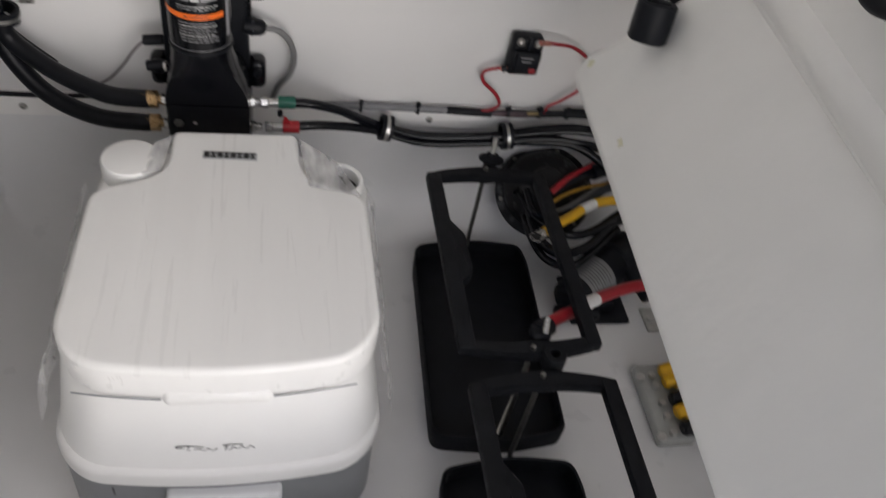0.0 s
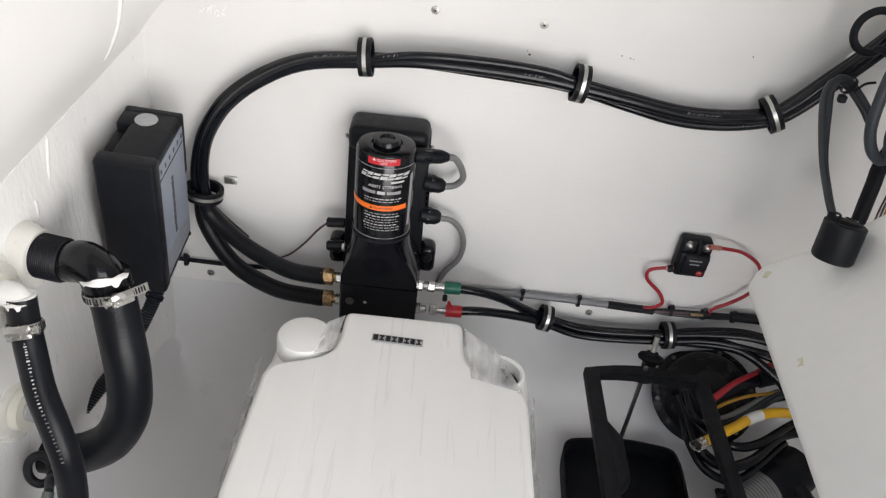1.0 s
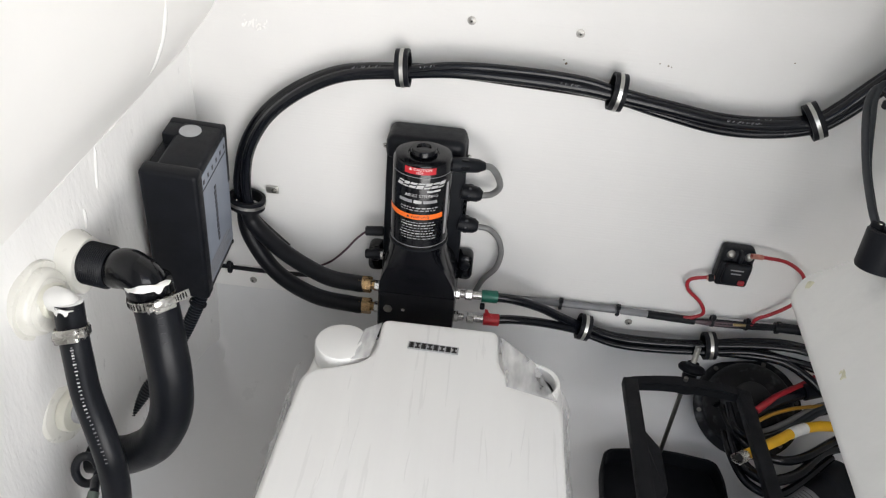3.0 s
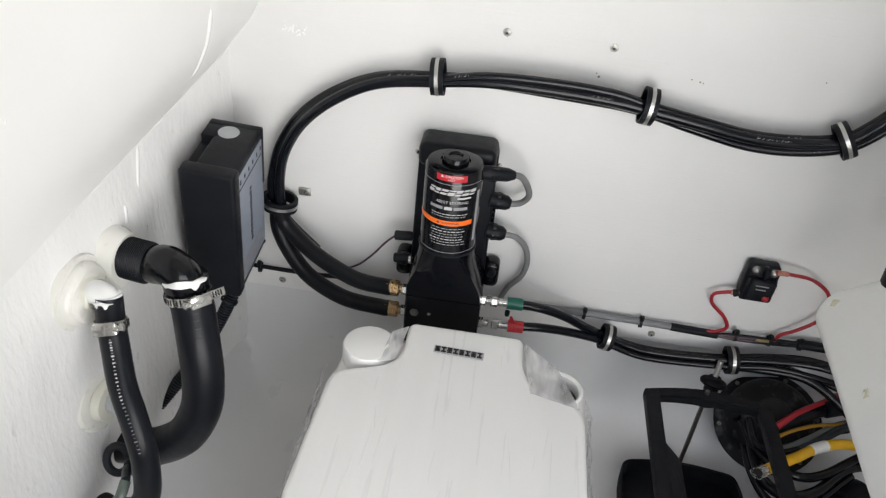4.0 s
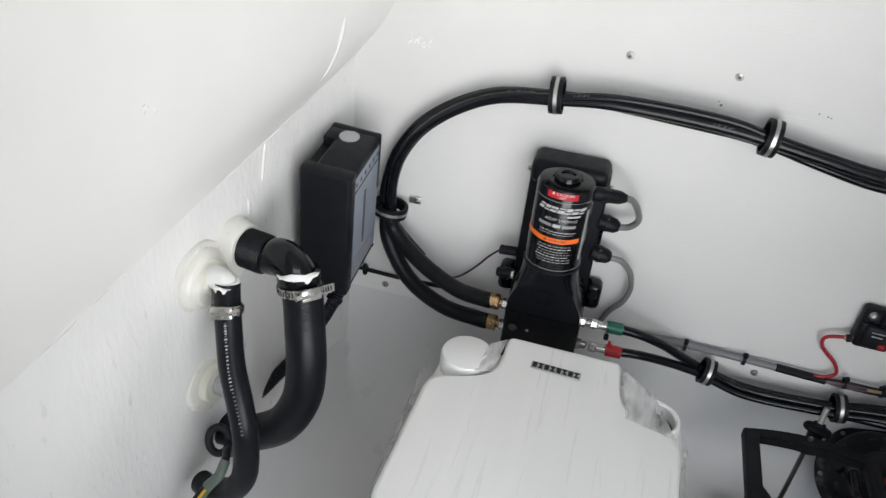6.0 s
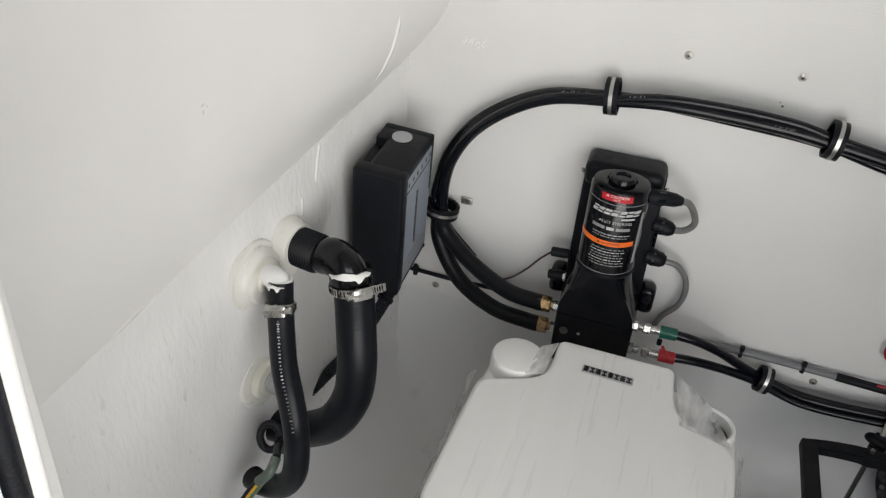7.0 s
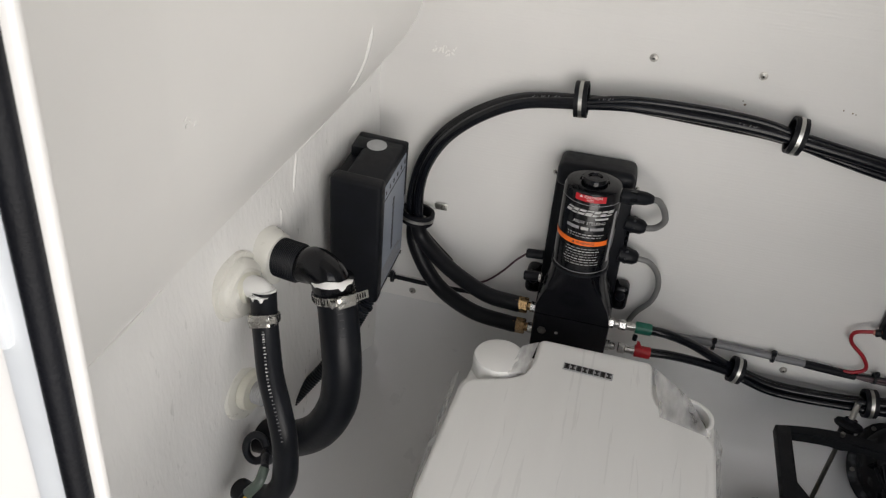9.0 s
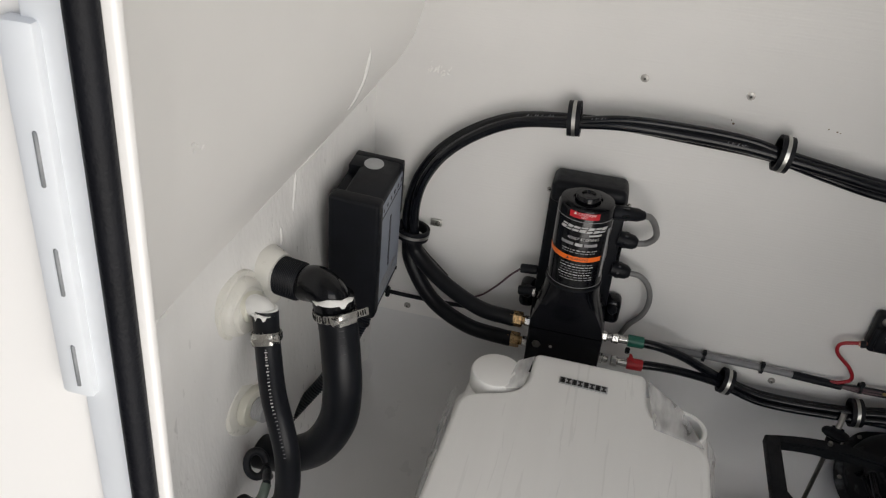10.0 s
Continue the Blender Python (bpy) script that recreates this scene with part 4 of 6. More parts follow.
def hose_clamp(at, along, r=0.0195, tab=None, squash=1.0):
    c = thing("cushioned_clamp", "black rubber-cushioned clamp with steel strap on the wall", "clamp", at, "cushioned clamps")
    part("cushion", ribbon_ring(at, along, r, 0.0165, 0.0040, squash, (0, -1, 0), 36), RUBBER, c, "black rubber cushion")
    part("strap", ribbon_ring(at, along, r + 0.0040, 0.0046, 0.0008, squash, (0, -1, 0), 36), ZINC, c, "steel strap")
    if tab is not None:
        t = Vector(tab)
        part("tab", rbox(t.x - 0.012, t.x + 0.006, -0.005, -0.001, t.z - 0.0058, t.z + 0.0058, 0.0015, 2), ZINC, c, "steel tab")
        part("screw", lathe([(0, 0), (0.0040, 0), (0.0036, 0.002), (0.0015, 0.0026), (0, 0.0010)], (t.x, -0.005, t.z), (0, -1, 0), 14), DARK_STEEL, c)
    return c


hose_clamp((0.126, -0.026, 0.583), (1, 0, 0.10))
hose_clamp((0.392, -0.026, 0.580), (1, 0, -0.12))
hose_clamp((0.637, -0.026, 0.568), (1, 0, 0.60))
hose_clamp((-0.085, -0.030, 0.366), (0.12, 0, 1), 0.0185, (-0.0525, 0, 0.3725), 1.15)
hose_clamp((0.412, -0.034, 0.212), (1, 0, -0.2), 0.0155, None)
hose_clamp((0.598, -0.036, 0.205), (1, 0.05, 0.10), 0.0165, None)

# ---- hoses from the pump to the other side ----
GREEN = [(0.262, -0.071, 0.277), (0.300, -0.066, 0.273), (0.340, -0.055, 0.256), (0.376, -0.043, 0.232), (0.412, -0.034, 0.213), (0.474, -0.032, 0.198), (0.574, -0.035, 0.204), (0.652, -0.034, 0.218), (0.72, -0.034, 0.221), (0.80, -0.05, 0.21)]
REDL = [(0.268, -0.071, 0.236), (0.310, -0.062, 0.234), (0.360, -0.048, 0.222), (0.412, -0.038, 0.207), (0.474, -0.036, 0.190), (0.574, -0.038, 0.194), (0.640, -0.044, 0.202), (0.700, -0.052, 0.204), (0.742, -0.07, 0.190), (0.79, -0.10, 0.160)]
for line, sleeve, lab_s, a in ((GREEN, GREEN_TAPE, "green marking sleeve", 0.256), (REDL, RED_TAPE, "red marking sleeve", 0.262)):
    h = thing("steering_hose", "black steering hose with a coloured end sleeve along the ledge", "hose", line[0], "steering hoses")
    part("hose_line", tube(line, 0.0066, 12, 7), HOSE_BLACK, h)
    z = line[0][2]
    if sleeve is RED_TAPE:
        part("tape_tail", sheet([[(a - 0.0005, -0.0745, z + 0.006), (a + 0.015, -0.0745, z + 0.006)], [(a + 0.001, -0.0735, z + 0.012), (a + 0.009, -0.0735, z + 0.010)], [(a + 0.001, -0.072, z + 0.018), (a + 0.0045, -0.072, z + 0.0175)]], (0, 0.0016, 0)), sleeve, h, "loose end of red tape")
    else:
        part("cable_tie", rbox(a - 0.001, a + 0.006, -0.078, -0.071, z - 0.020, z - 0.011, 0.002, 2), RUBBER, h, "black cable tie")
    part("marking_sleeve", tube([(a, -0.071, z), (a + 0.008, -0.0705, z), (a + 0.022, -0.069, z - 0.0008)], 0.0088, 14, 4), sleeve, h, lab_s)
for k, (dz, dy) in enumerate(((-0.009, 0.004), (0.006, -0.008), (-0.002, -0.013))):
    h = thing("steering_hose", "black cable clamped beside the steering hoses", "hose", (0.4, -0.03, 0.2), "steering hoses")
    part("hose_line", tube([(0.412, -0.034 + dy, 0.212 + dz), (0.474, -0.032 + dy, 0.195 + dz), (0.574, -0.035 + dy, 0.202 + dz), (0.652, -0.034 + dy, 0.212 + dz), (0.72, -0.04 + dy, 0.212 + dz * 2), (0.80, -0.06, 0.20 + dz * 2)], 0.0048, 10, 7), HOSE_BLACK, h)

# ---- hull fittings and drain hoses on the side wall ----


def wall_at(y, z, out=0.0):
    return Vector((LEFT(y), y, z)) + NORMAL * out


def smeared(bm, amount=0.0016, size=55):
    for v in bm.verts:
        v.co += Vector((noise.noise(v.co * size), noise.noise(v.co * size + Vector((7, 3, 1))), noise.noise(v.co * size + Vector((2, 9, 4))))) * amount
    return bm


big = thing("drain_fitting", "black threaded elbow fitting bedded in white sealant on the wall", "pipe fitting", wall_at(-0.283, 0.428))
c0 = wall_at(-0.283, 0.428)
part("sealant_flange", smeared(lathe([(0.0, -0.008), (0.039, -0.005), (0.0375, 0.003), (0.0355, 0.009), (0.0335, 0.012), (0.0325, 0.020), (0.0300, 0.0235), (0.0255, 0.024), (0.0, 0.024)], c0 + Vector((0, 0, -0.004)), NORMAL, 44)), FLANGE, big, "white sealant-bedded flange")
prof = [(0.0, 0.018)]
for i in range(14):
    prof += [(0.0244, 0.020 + i * 0.0023), (0.0235, 0.0212 + i * 0.0023)]
prof += [(0.0242, 0.0520), (0.0225, 0.0545), (0.0, 0.0545)]
part("threaded_nipple", lathe(prof, c0, NORMAL, 36), BLACK_MATT, big, "black threaded nipple", 25)
e0 = c0 + NORMAL * 0.050
ELB = [e0, e0 + NORMAL * 0.012 + Vector((0, 0, 0.001)), (-0.130, -0.299, 0.4345), (-0.1135, -0.304, 0.4285), (-0.1075, -0.3055, 0.416)]
part("elbow", tube(ELB, lambda u: 0.0212 + 0.0012 * math.sin(math.pi * u), 24, 8), BLACK_GLOSS, big, "smooth black elbow")
part("rim", lathe([(0.020, 0), (0.0252, 0.001), (0.0255, 0.012), (0.020, 0.013)], (-0.1065, -0.306, 0.415), (-0.1, 0.03, 1), 32), BLACK_GLOSS, big, "elbow rim")


def smear_ring(centre, axis, r_in, r_out, up, drip, seed):
    """An uneven collar of sealant wiped round a pipe end, running down in places."""
    m = Vector(axis).normalized().to_track_quat("Z", "Y").to_matrix()
    bm, n = bmesh.new(), 56
    rings = []
    for i in range(n):
        u = i / (n - 1)
        a = -2.6 + 4.5 * u
        ends = min(1.0, 6 * u, 5 * (1 - u))
        w = (0.25 + 0.95 * u) * (0.6 + 0.8 * noise.noise(Vector((math.cos(a) * 1.6, math.sin(a) * 1.6, seed)))) * ends
        run = max(0.0, noise.noise(Vector((math.cos(a) * 3.1, math.sin(a) * 3.1, seed + 5)))) * 2.2 * ends
        hi, lo = 0.0002 + up * max(0.0, w), -0.0003 - drip * min(1.0, run)
        e = 0.0009 * ends
        prof_ = ((r_in - 0.002, hi * 0.8), (r_in + e, hi), ((r_in + r_out) / 2 + 0.6 * e, hi * 0.45), (r_out + 0.8 * e, 0.0004 * ends), (r_out + e, lo * 0.7), (r_out + 0.2 * e, lo), (r_out - 0.002, lo * 0.8))
        rings.append([bm.verts.new(Vector(centre) + m @ Vector((r * math.cos(a), r * math.sin(a), h))) for r, h in prof_])
    for p_, q_ in zip(rings, rings[1:]):
        for k in range(len(p_)):
            l = (k + 1) % len(p_)
            bm.faces.new((p_[k], q_[k], q_[l], p_[l]))
    bm.faces.new(rings[0])
    bm.faces.new(rings[-1])
    bmesh.ops.recalc_face_normals(bm, faces=bm.faces)
    return bm


part("sealant_bead", smear_ring((-0.1070, -0.3058, 0.4284), (-0.1, 0.03, 1), 0.0208, 0.0252, 0.0085, 0.0075, 1.7), SEALANT, big, "smeared white sealant", 60)
BIG = [(-0.1070, -0.3055, 0.4270), (-0.1045, -0.308, 0.409), (-0.0980, -0.314, 0.392), (-0.0885, -0.330, 0.358), (-0.0830, -0.340, 0.316), (-0.0875, -0.345, 0.268), (-0.1140, -0.340, 0.212), (-0.1550, -0.330, 0.172), (-0.190, -0.322, 0.155), (-0.222, -0.318, 0.148)]
bh = thing("drain_hose", "thick black rubber drain hose bending below its elbow fitting", "hose", BIG[0])
part("hose_line", corrugated(BIG, 0.0240, 0.0060, 28, 0.0015), DRAIN_BLACK, bh)
ln = curve(BIG, 14)
for i in range(30, 42, 3):
    d = (ln[i + 1] - ln[i]).normalized()
    o = Vector((0.45, -0.80, 0.30))
    o = (o - d * o.dot(d)).normalized()
    u = d.cross(o)
    part("print_mark", tube([ln[i] + (o * math.cos(a) + u * math.sin(a)) * 0.0239 for a in (-0.12, 0.0, 0.12)], 0.0005, 6, smooth=False), PRINT_FAINT, bh, "faint worn print mark")


def band_clamp(at, axis, r, tail, facing=(0.25, -0.97, 0)):
    c = thing("hose_clamp", "stainless worm-drive clamp on a black hose", "hose clamp", at, "worm-drive hose clamps")
    part("band", ribbon_ring(at, axis, r, 0.0105, 0.0009, 1.0, (0, -1, 0), 40), STEEL, c, "steel band")
    z = Vector(axis).normalized()
    f = Vector(facing)
    f = (f - z * f.dot(z)).normalized()
    s = z.cross(f).normalized()
    p = Vector(at) + f * (r + 0.004)
    m = Matrix(((*s, 0), (*f, 0), (*z, 0), (0, 0, 0, 1))).transposed()
    m.translation = p
    part("housing", join(rbox(-0.012, 0.012, -0.0035, 0.0045, -0.0072, 0.0072, 0.002, 2, m), rod(p - s * 0.013, p + s * 0.013, 0.0050, 12)), STEEL, c, "worm housing")
    part("worm_screw", join(hexnut(p + s * 0.013 * tail, p + s * 0.0185 * tail, 0.0048), rod(p + s * 0.012 * tail, p + s * 0.014 * tail, 0.003, 10)), STEEL, c, "hex screw head")
    for i in range(33):
        a = math.radians(34 + i * 9)
        d = f * math.cos(a) + s * math.sin(a)
        q = Vector(at) + d * (r + 0.0009)
        part("band_slot", rod(q - z * 0.0034, q + z * 0.0034, 0.0007, 6), DARK, c, "dark band slot")
    return c, p, s, f, z


c, p, s, f, z = band_clamp((-0.1042, -0.3090, 0.4075), (0.20, -0.18, -1), 0.0252, 1, (0.75, -0.66, 0))
sgn = 1 if s.x > 0 else -1
tail = sheet([[p + s * sgn * d - f * (0.002 + 0.00 * d) + z * w for w in (-0.005, 0.005)] for d in span(0.010, 0.031, 6)], -f * 0.0008)
part("band_tail", tail, STEEL, c, "loose slotted band end")
for i in range(4):
    q = p + s * sgn * (0.017 + i * 0.0032) - f * 0.0012
    part("band_slot", join(rod(q + z * 0.0032, q - z * 0.0032, 0.0006, 6)), DARK, c)

sml = thing("drain_fitting", "white elbow fitting bedded in sealant on the side wall", "pipe fitting", wall_at(-0.340, 0.410))
c1 = wall_at(-0.347, 0.420)
part("sealant_flange", smeared(lathe([(0.0, -0.008), (0.0445, -0.006), (0.0444, 0.0055), (0.0425, 0.0085), (0.0372, 0.0090), (0.0355, 0.0155), (0.0332, 0.0185), (0.0290, 0.0195), (0.0275, 0.0250), (0.024, 0.0265), (0.0, 0.0265)], c1 + Vector((0, 0.003, -0.005)), NORMAL, 48), 0.0024, 45), FLANGE, sml, "white sealant-bedded flange")
part("collar", lathe([(0.0, 0.022), (0.0190, 0.022), (0.0190, 0.030), (0.0172, 0.032), (0.0, 0.032)], c1 + Vector((0, 0, 0.004)), NORMAL, 30), CREAM_PVC, sml, "cream collar")
part("elbow", tube([c1 + NORMAL * 0.022 + Vector((0, 0, 0.008)), c1 + NORMAL * 0.030 + Vector((0, -0.003, 0.0095)), Vector((-0.1810, -0.3575, 0.4310)), Vector((-0.1735, -0.3590, 0.4300)), Vector((-0.1695, -0.3595, 0.4255)), Vector((-0.1690, -0.3598, 0.4230))], lambda u: 0.0132, 22, 8), WHITE_PVC, sml, "white plastic elbow")
part("elbow_rim", lathe([(0.0, 0), (0.0146, 0), (0.0150, 0.002), (0.0150, 0.005), (0.0138, 0.007), (0.0, 0.007)], (-0.1688, -0.3600, 0.4250), (-0.1, 0.2, 1), 26), WHITE_PVC, sml, "white elbow rim")
part("sealant_bead", smear_ring((-0.1688, -0.3602, 0.4268), (-0.1, 0.2, 1), 0.0142, 0.0160, 0.0030, 0.0080, 4.3), SEALANT, sml, "smeared white sealant", 60)
SML = [(-0.1690, -0.3590, 0.4300), (-0.1680, -0.3620, 0.421), (-0.1620, -0.3740, 0.404), (-0.1545, -0.387, 0.381), (-0.1420, -0.407, 0.351), (-0.1260, -0.424, 0.320), (-0.1155, -0.434, 0.281), (-0.1180, -0.435, 0.224), (-0.1310, -0.432, 0.190), (-0.150, -0.426, 0.168), (-0.177, -0.420, 0.156), (-0.192, -0.413, 0.151)]
sh = thing("drain_hose", "thin black drain hose with white print on the side wall", "hose", SML[0])
part("hose_line", tube(SML, 0.0150, 22, 10), DRAIN_BLACK, sh)
line = curve(SML, 10)
for i in range(25, 58):
    p, q = line[i], line[i + 1]
    mid = p.lerp(q, 0.5)
    d = (q - p).normalized()
    o = Vector((0.30, -1, 0.25))
    o = (o - d * o.dot(d)).normalized()
    s = d.cross(o)
    wide, thick = 0.0012 + 0.0005 * math.sin(i * 2.7), (0.0007 if i < 50 else 0.0005) + 0.0002 * math.sin(i * 4.1)
    part("print_mark", tube([mid + o * 0.0148 + s * w for w in (-wide, wide)], thick, 6, smooth=False), PRINT_WHITE if i < 46 and i % 5 else PRINT_GREY, sh, "white print mark")
band_clamp((-0.1622, -0.3737, 0.4045), (-0.22, 0.42, 1), 0.0163, 1)

third = thing("drain_fitting", "cream threaded fitting bedded in sealant low on the side wall", "pipe fitting", wall_at(-0.350, 0.268))
c2 = wall_at(-0.344, 0.260)
part("sealant_flange", smeared(lathe([(0.0, -0.008), (0.0455, -0.005), (0.0453, 0.0045), (0.0425, 0.0085), (0.034, 0.0105), (0.0, 0.0115)], c2 + Vector((0, 0.004, -0.003)), NORMAL, 44), 0.0022, 40), FLANGE, third, "white sealant-bedded flange")
part("nut", lathe([(0, 0.010), (0.0275, 0.010), (0.0270, 0.018), (0.0255, 0.020), (0.0185, 0.0205), (0, 0.0205)], c2, NORMAL, 36), CREAM_PVC, third, "cream plastic ring nut")
prof = [(0.0, 0.019)]
for i in range(6):
    prof += [(0.0155, 0.019 + i * 0.0032), (0.0143, 0.0206 + i * 0.0032)]
prof += [(0.0, 0.039)]
part("threaded_tail", lathe(prof, c2, NORMAL, 24), LABEL_GREY, third, "pale threaded tail", 25)

# split loom from the charger, and a coil of small loom by the drain hose
lm = thing("split_loom", "black corrugated loom from the charger behind the drain hose", "cable loom", (-0.13, -0.15, 0.3))
part("loom_line", corrugated([(-0.108, -0.140, 0.322), (-0.117, -0.150, 0.285), (-0.138, -0.170, 0.235), (-0.163, -0.196, 0.190), (-0.189, -0.220, 0.155), (-0.214, -0.243, 0.122)], 0.0096, 0.004, 12, 0.2), NAVY_LOOM, lm)
part("loom_tie", ribbon_ring((-0.121, -0.154, 0.276), (0.35, 0.35, 0.85), 0.0108, 0.004, 0.001), BLACK_MATT, lm)
cl = thing("split_loom", "small coil of dark navy corrugated loom against the side wall", "cable loom", (-0.2, -0.34, 0.16))
ring_c = wall_at(-0.365, 0.183, 0.030)
RR, RUP = Vector((0.90, 0.40, 0.0)).normalized(), Vector((-0.22, 0.42, 0.85)).normalized()
part("loom_line", corrugated([ring_c + RR * 0.0125 * math.cos(a) + RUP * 0.017 * math.sin(a) for a in span(0.1, 5.9, 16)] + [ring_c + Vector((0.016, 0.002, -0.020)), Vector((-0.160, -0.400, 0.208)), Vector((-0.146, -0.430, 0.225))], 0.0052, 0.003, 12, 0.05), NAVY_LOOM, cl)
for k, (m, dx) in enumerate(((YELLOW_WIRE, 0.0), (GREEN_WIRE, 0.004), (RUBBER, -0.004))):
    part("wire", tube([(-0.153 + dx * 0.5, -0.449, 0.204), (-0.160 + dx, -0.4505, 0.196), (-0.173 + dx, -0.451, 0.172), (-0.188 + dx, -0.451, 0.141), (-0.205 + dx, -0.451, 0.105)], 0.0027, 8, 6), m, cl)
part("crimp", tube([(-0.146, -0.430, 0.225), (-0.147, -0.445, 0.215), (-0.160, -0.4505, 0.198)], 0.0062, 12, 4), GREEN_SLEEVE, cl, "grey-green heat-shrink sleeve")

# ---- wires along the ledge ----
hz = thing("wire_harness", "thin wires and grey conduit tied along the ledge", "wire harness", (0.2, 0, 0.23))
part("thin_loom", tube([(-0.150, -0.007, 0.231), (-0.06, -0.008, 0.230), (0.02, -0.007, 0.232), (0.10, -0.007, 0.232)], 0.0034, 8, 6), RUBBER, hz, "thin black loom")
part("conduit", tube([(0.21, -0.010, 0.232), (0.30, -0.010, 0.232), (0.40, -0.010, 0.233), (0.515, -0.010, 0.231)], 0.0056, 12, 6), GREY_CONDUIT, hz, "grey conduit")
part("dark_loom", tube([(0.505, -0.010, 0.231), (0.545, -0.011, 0.230), (0.575, -0.011, 0.229)], 0.0062, 12, 6), RUBBER, hz, "black loom end")
for k, m in enumerate((RUBBER, PURPLE_WIRE, RUBBER, PURPLE_WIRE, RUBBER)):
    part("wire", tube([(0.56, -0.011, 0.229), (0.60, -0.012 - 0.002 * (k % 2), 0.230 + 0.0022 * (k - 2)), (0.66, -0.012 - 0.002 * ((k + 1) % 2), 0.233 + 0.0022 * (k - 2)), (0.74, -0.013, 0.236 + 0.001 * (k - 2)), (0.80, -0.02, 0.235)], 0.0020, 8, 6), m, hz)
part("yellow_crimp", tube([(0.630, -0.0162, 0.2335), (0.640, -0.0160, 0.234), (0.650, -0.0158, 0.2345)], 0.0022, 8, 4), DULL_YELLOW, hz, "short yellow crimp")
part("dark_loom", tube([(0.69, -0.014, 0.236), (0.74, -0.016, 0.236), (0.80, -0.024, 0.235)], 0.0075, 12, 6), RUBBER, hz, "black loom end")
for x in (-0.125, 0.375, 0.46, 0.60, 0.65, 0.695):
    part("cable_tie", join(ribbon_ring((x, -0.011, 0.232), (1, 0, 0), 0.0072, 0.004, 0.0012), rbox(x - 0.003, x + 0.003, -0.019, -0.012, 0.238, 0.246, 0.001, 1)), BLACK_MATT, hz, "black cable tie")

# ---- circuit breaker ----
brk = thing("circuit_breaker", "small black circuit breaker with red button on the wall", "circuit breaker", (0.603, 0, 0.34))
BM = Matrix.Translation((0.6035, -0.001, 0.339)) @ pose(0, 0, 0, 0, 2, 0)
part("case", smeared(join(rbox(-0.023, 0.023, -0.022, 0, -0.030, 0.028, 0.006, 3, BM), rbox(-0.023, 0.022, -0.027, -0.02, -0.030, 0.010, 0.004, 3, BM), rbox(-0.002, 0.003, -0.029, -0.018, 0.010, 0.028, 0.001, 1, BM)), 0.0012, 70), BLACK_MATT, brk, "black case", 50)
part("step", smeared(rbox(-0.017, 0.020, -0.034, -0.024, -0.025, 0.011, 0.005, 3, BM), 0.0012, 70), BLACK_MATT, brk, "", 50)
for sx_, sz_ in ((-0.012, 0.020), (0.013, 0.019)):
    part("stud", lathe([(0, 0.012), (0.0062, 0.012), (0.0062, 0.0215), (0.0054, 0.0238), (0.0038, 0.0256), (0.0016, 0.0264), (0, 0.0265)], BM @ Vector((sx_, 0, sz_)), BM.to_3x3() @ Vector((0, -1, 0)), 18), DULL_STEEL, brk, "domed steel stud", 60)
part("reset_button", rbox(0.005, 0.015, -0.0365, -0.026, -0.0215, -0.0130, 0.003, 2, BM), RED_WIRE, brk, "red reset button")
part("side_lug", rod(BM @ Vector((-0.022, -0.018, -0.024)), BM @ Vector((-0.030, -0.018, -0.027)), 0.0055, 12), BLACK_MATT, brk)
part("print_bar", join(*[rbox(-0.010 + 0.002 * k, 0.008 - 0.002 * k, -0.0350, -0.0335, 0.002 - 0.006 * k, 0.0036 - 0.006 * k, 0, 1, BM) for k in range(2)]), PRINT_GREY, brk, "grey print bars")
for pts in ([(0.581, -0.020, 0.316), (0.566, -0.018, 0.313), (0.549, -0.016, 0.305), (0.551, -0.015, 0.288), (0.574, -0.014, 0.266), (0.583, -0.014, 0.248), (0.572, -0.013, 0.237), (0.553, -0.012, 0.232)],
            [(0.617, -0.030, 0.365), (0.640, -0.026, 0.362), (0.672, -0.020, 0.354), (0.700, -0.018, 0.334), (0.709, -0.018, 0.305), (0.700, -0.017, 0.281), (0.678, -0.015, 0.259), (0.662, -0.013, 0.247), (0.657, -0.013, 0.234)]):
    w = thing("red_wire", "red insulated wire from the circuit breaker to the ledge", "wire", pts[0], "red breaker wires")
    part("wire_line", tube(pts, 0.0027, 10, 8), RED_WIRE, w)
    part("crimp_terminal", tube([Vector(pts[0]), Vector(pts[0]).lerp(Vector(pts[1]), 0.7)], 0.0038, 10, smooth=False), PINK_CRIMP, w, "crimp terminal")

# ---- loose screws in the wall ----
for i, (x, yy, z) in enumerate(((0.205, back_y(0.644) - 0.001, 0.644), (0.338, back_y(0.641) - 0.001, 0.641), (-0.093, -0.0045, 0.2085), (0.482, -0.0045, 0.208))):
    sc = thing("wall_screw", "stainless screw with a washer in the white wall", "screw", (x, yy, z), "wall screws")
    part("washer", lathe([(0, 0), (0.0056, 0), (0.0052, 0.0010), (0, 0.0012)], (x, yy, z), (0, -1, 0), 18), DULL_STEEL, sc)
    part("recess", lathe([(0, 0), (0.0014, 0), (0.0014, 0.0004), (0, 0.0004)], (x, yy - 0.0030, z), (0, -1, 0), 6), DARK, sc, "dark driver recess")
    part("head", lathe([(0, 0.001), (0.0040, 0.001), (0.0036, 0.0028), (0.0015, 0.0034), (0.0012, 0.0022), (0, 0.0022)], (x, yy, z), (0, -1, 0), 16), DULL_STEEL, sc)

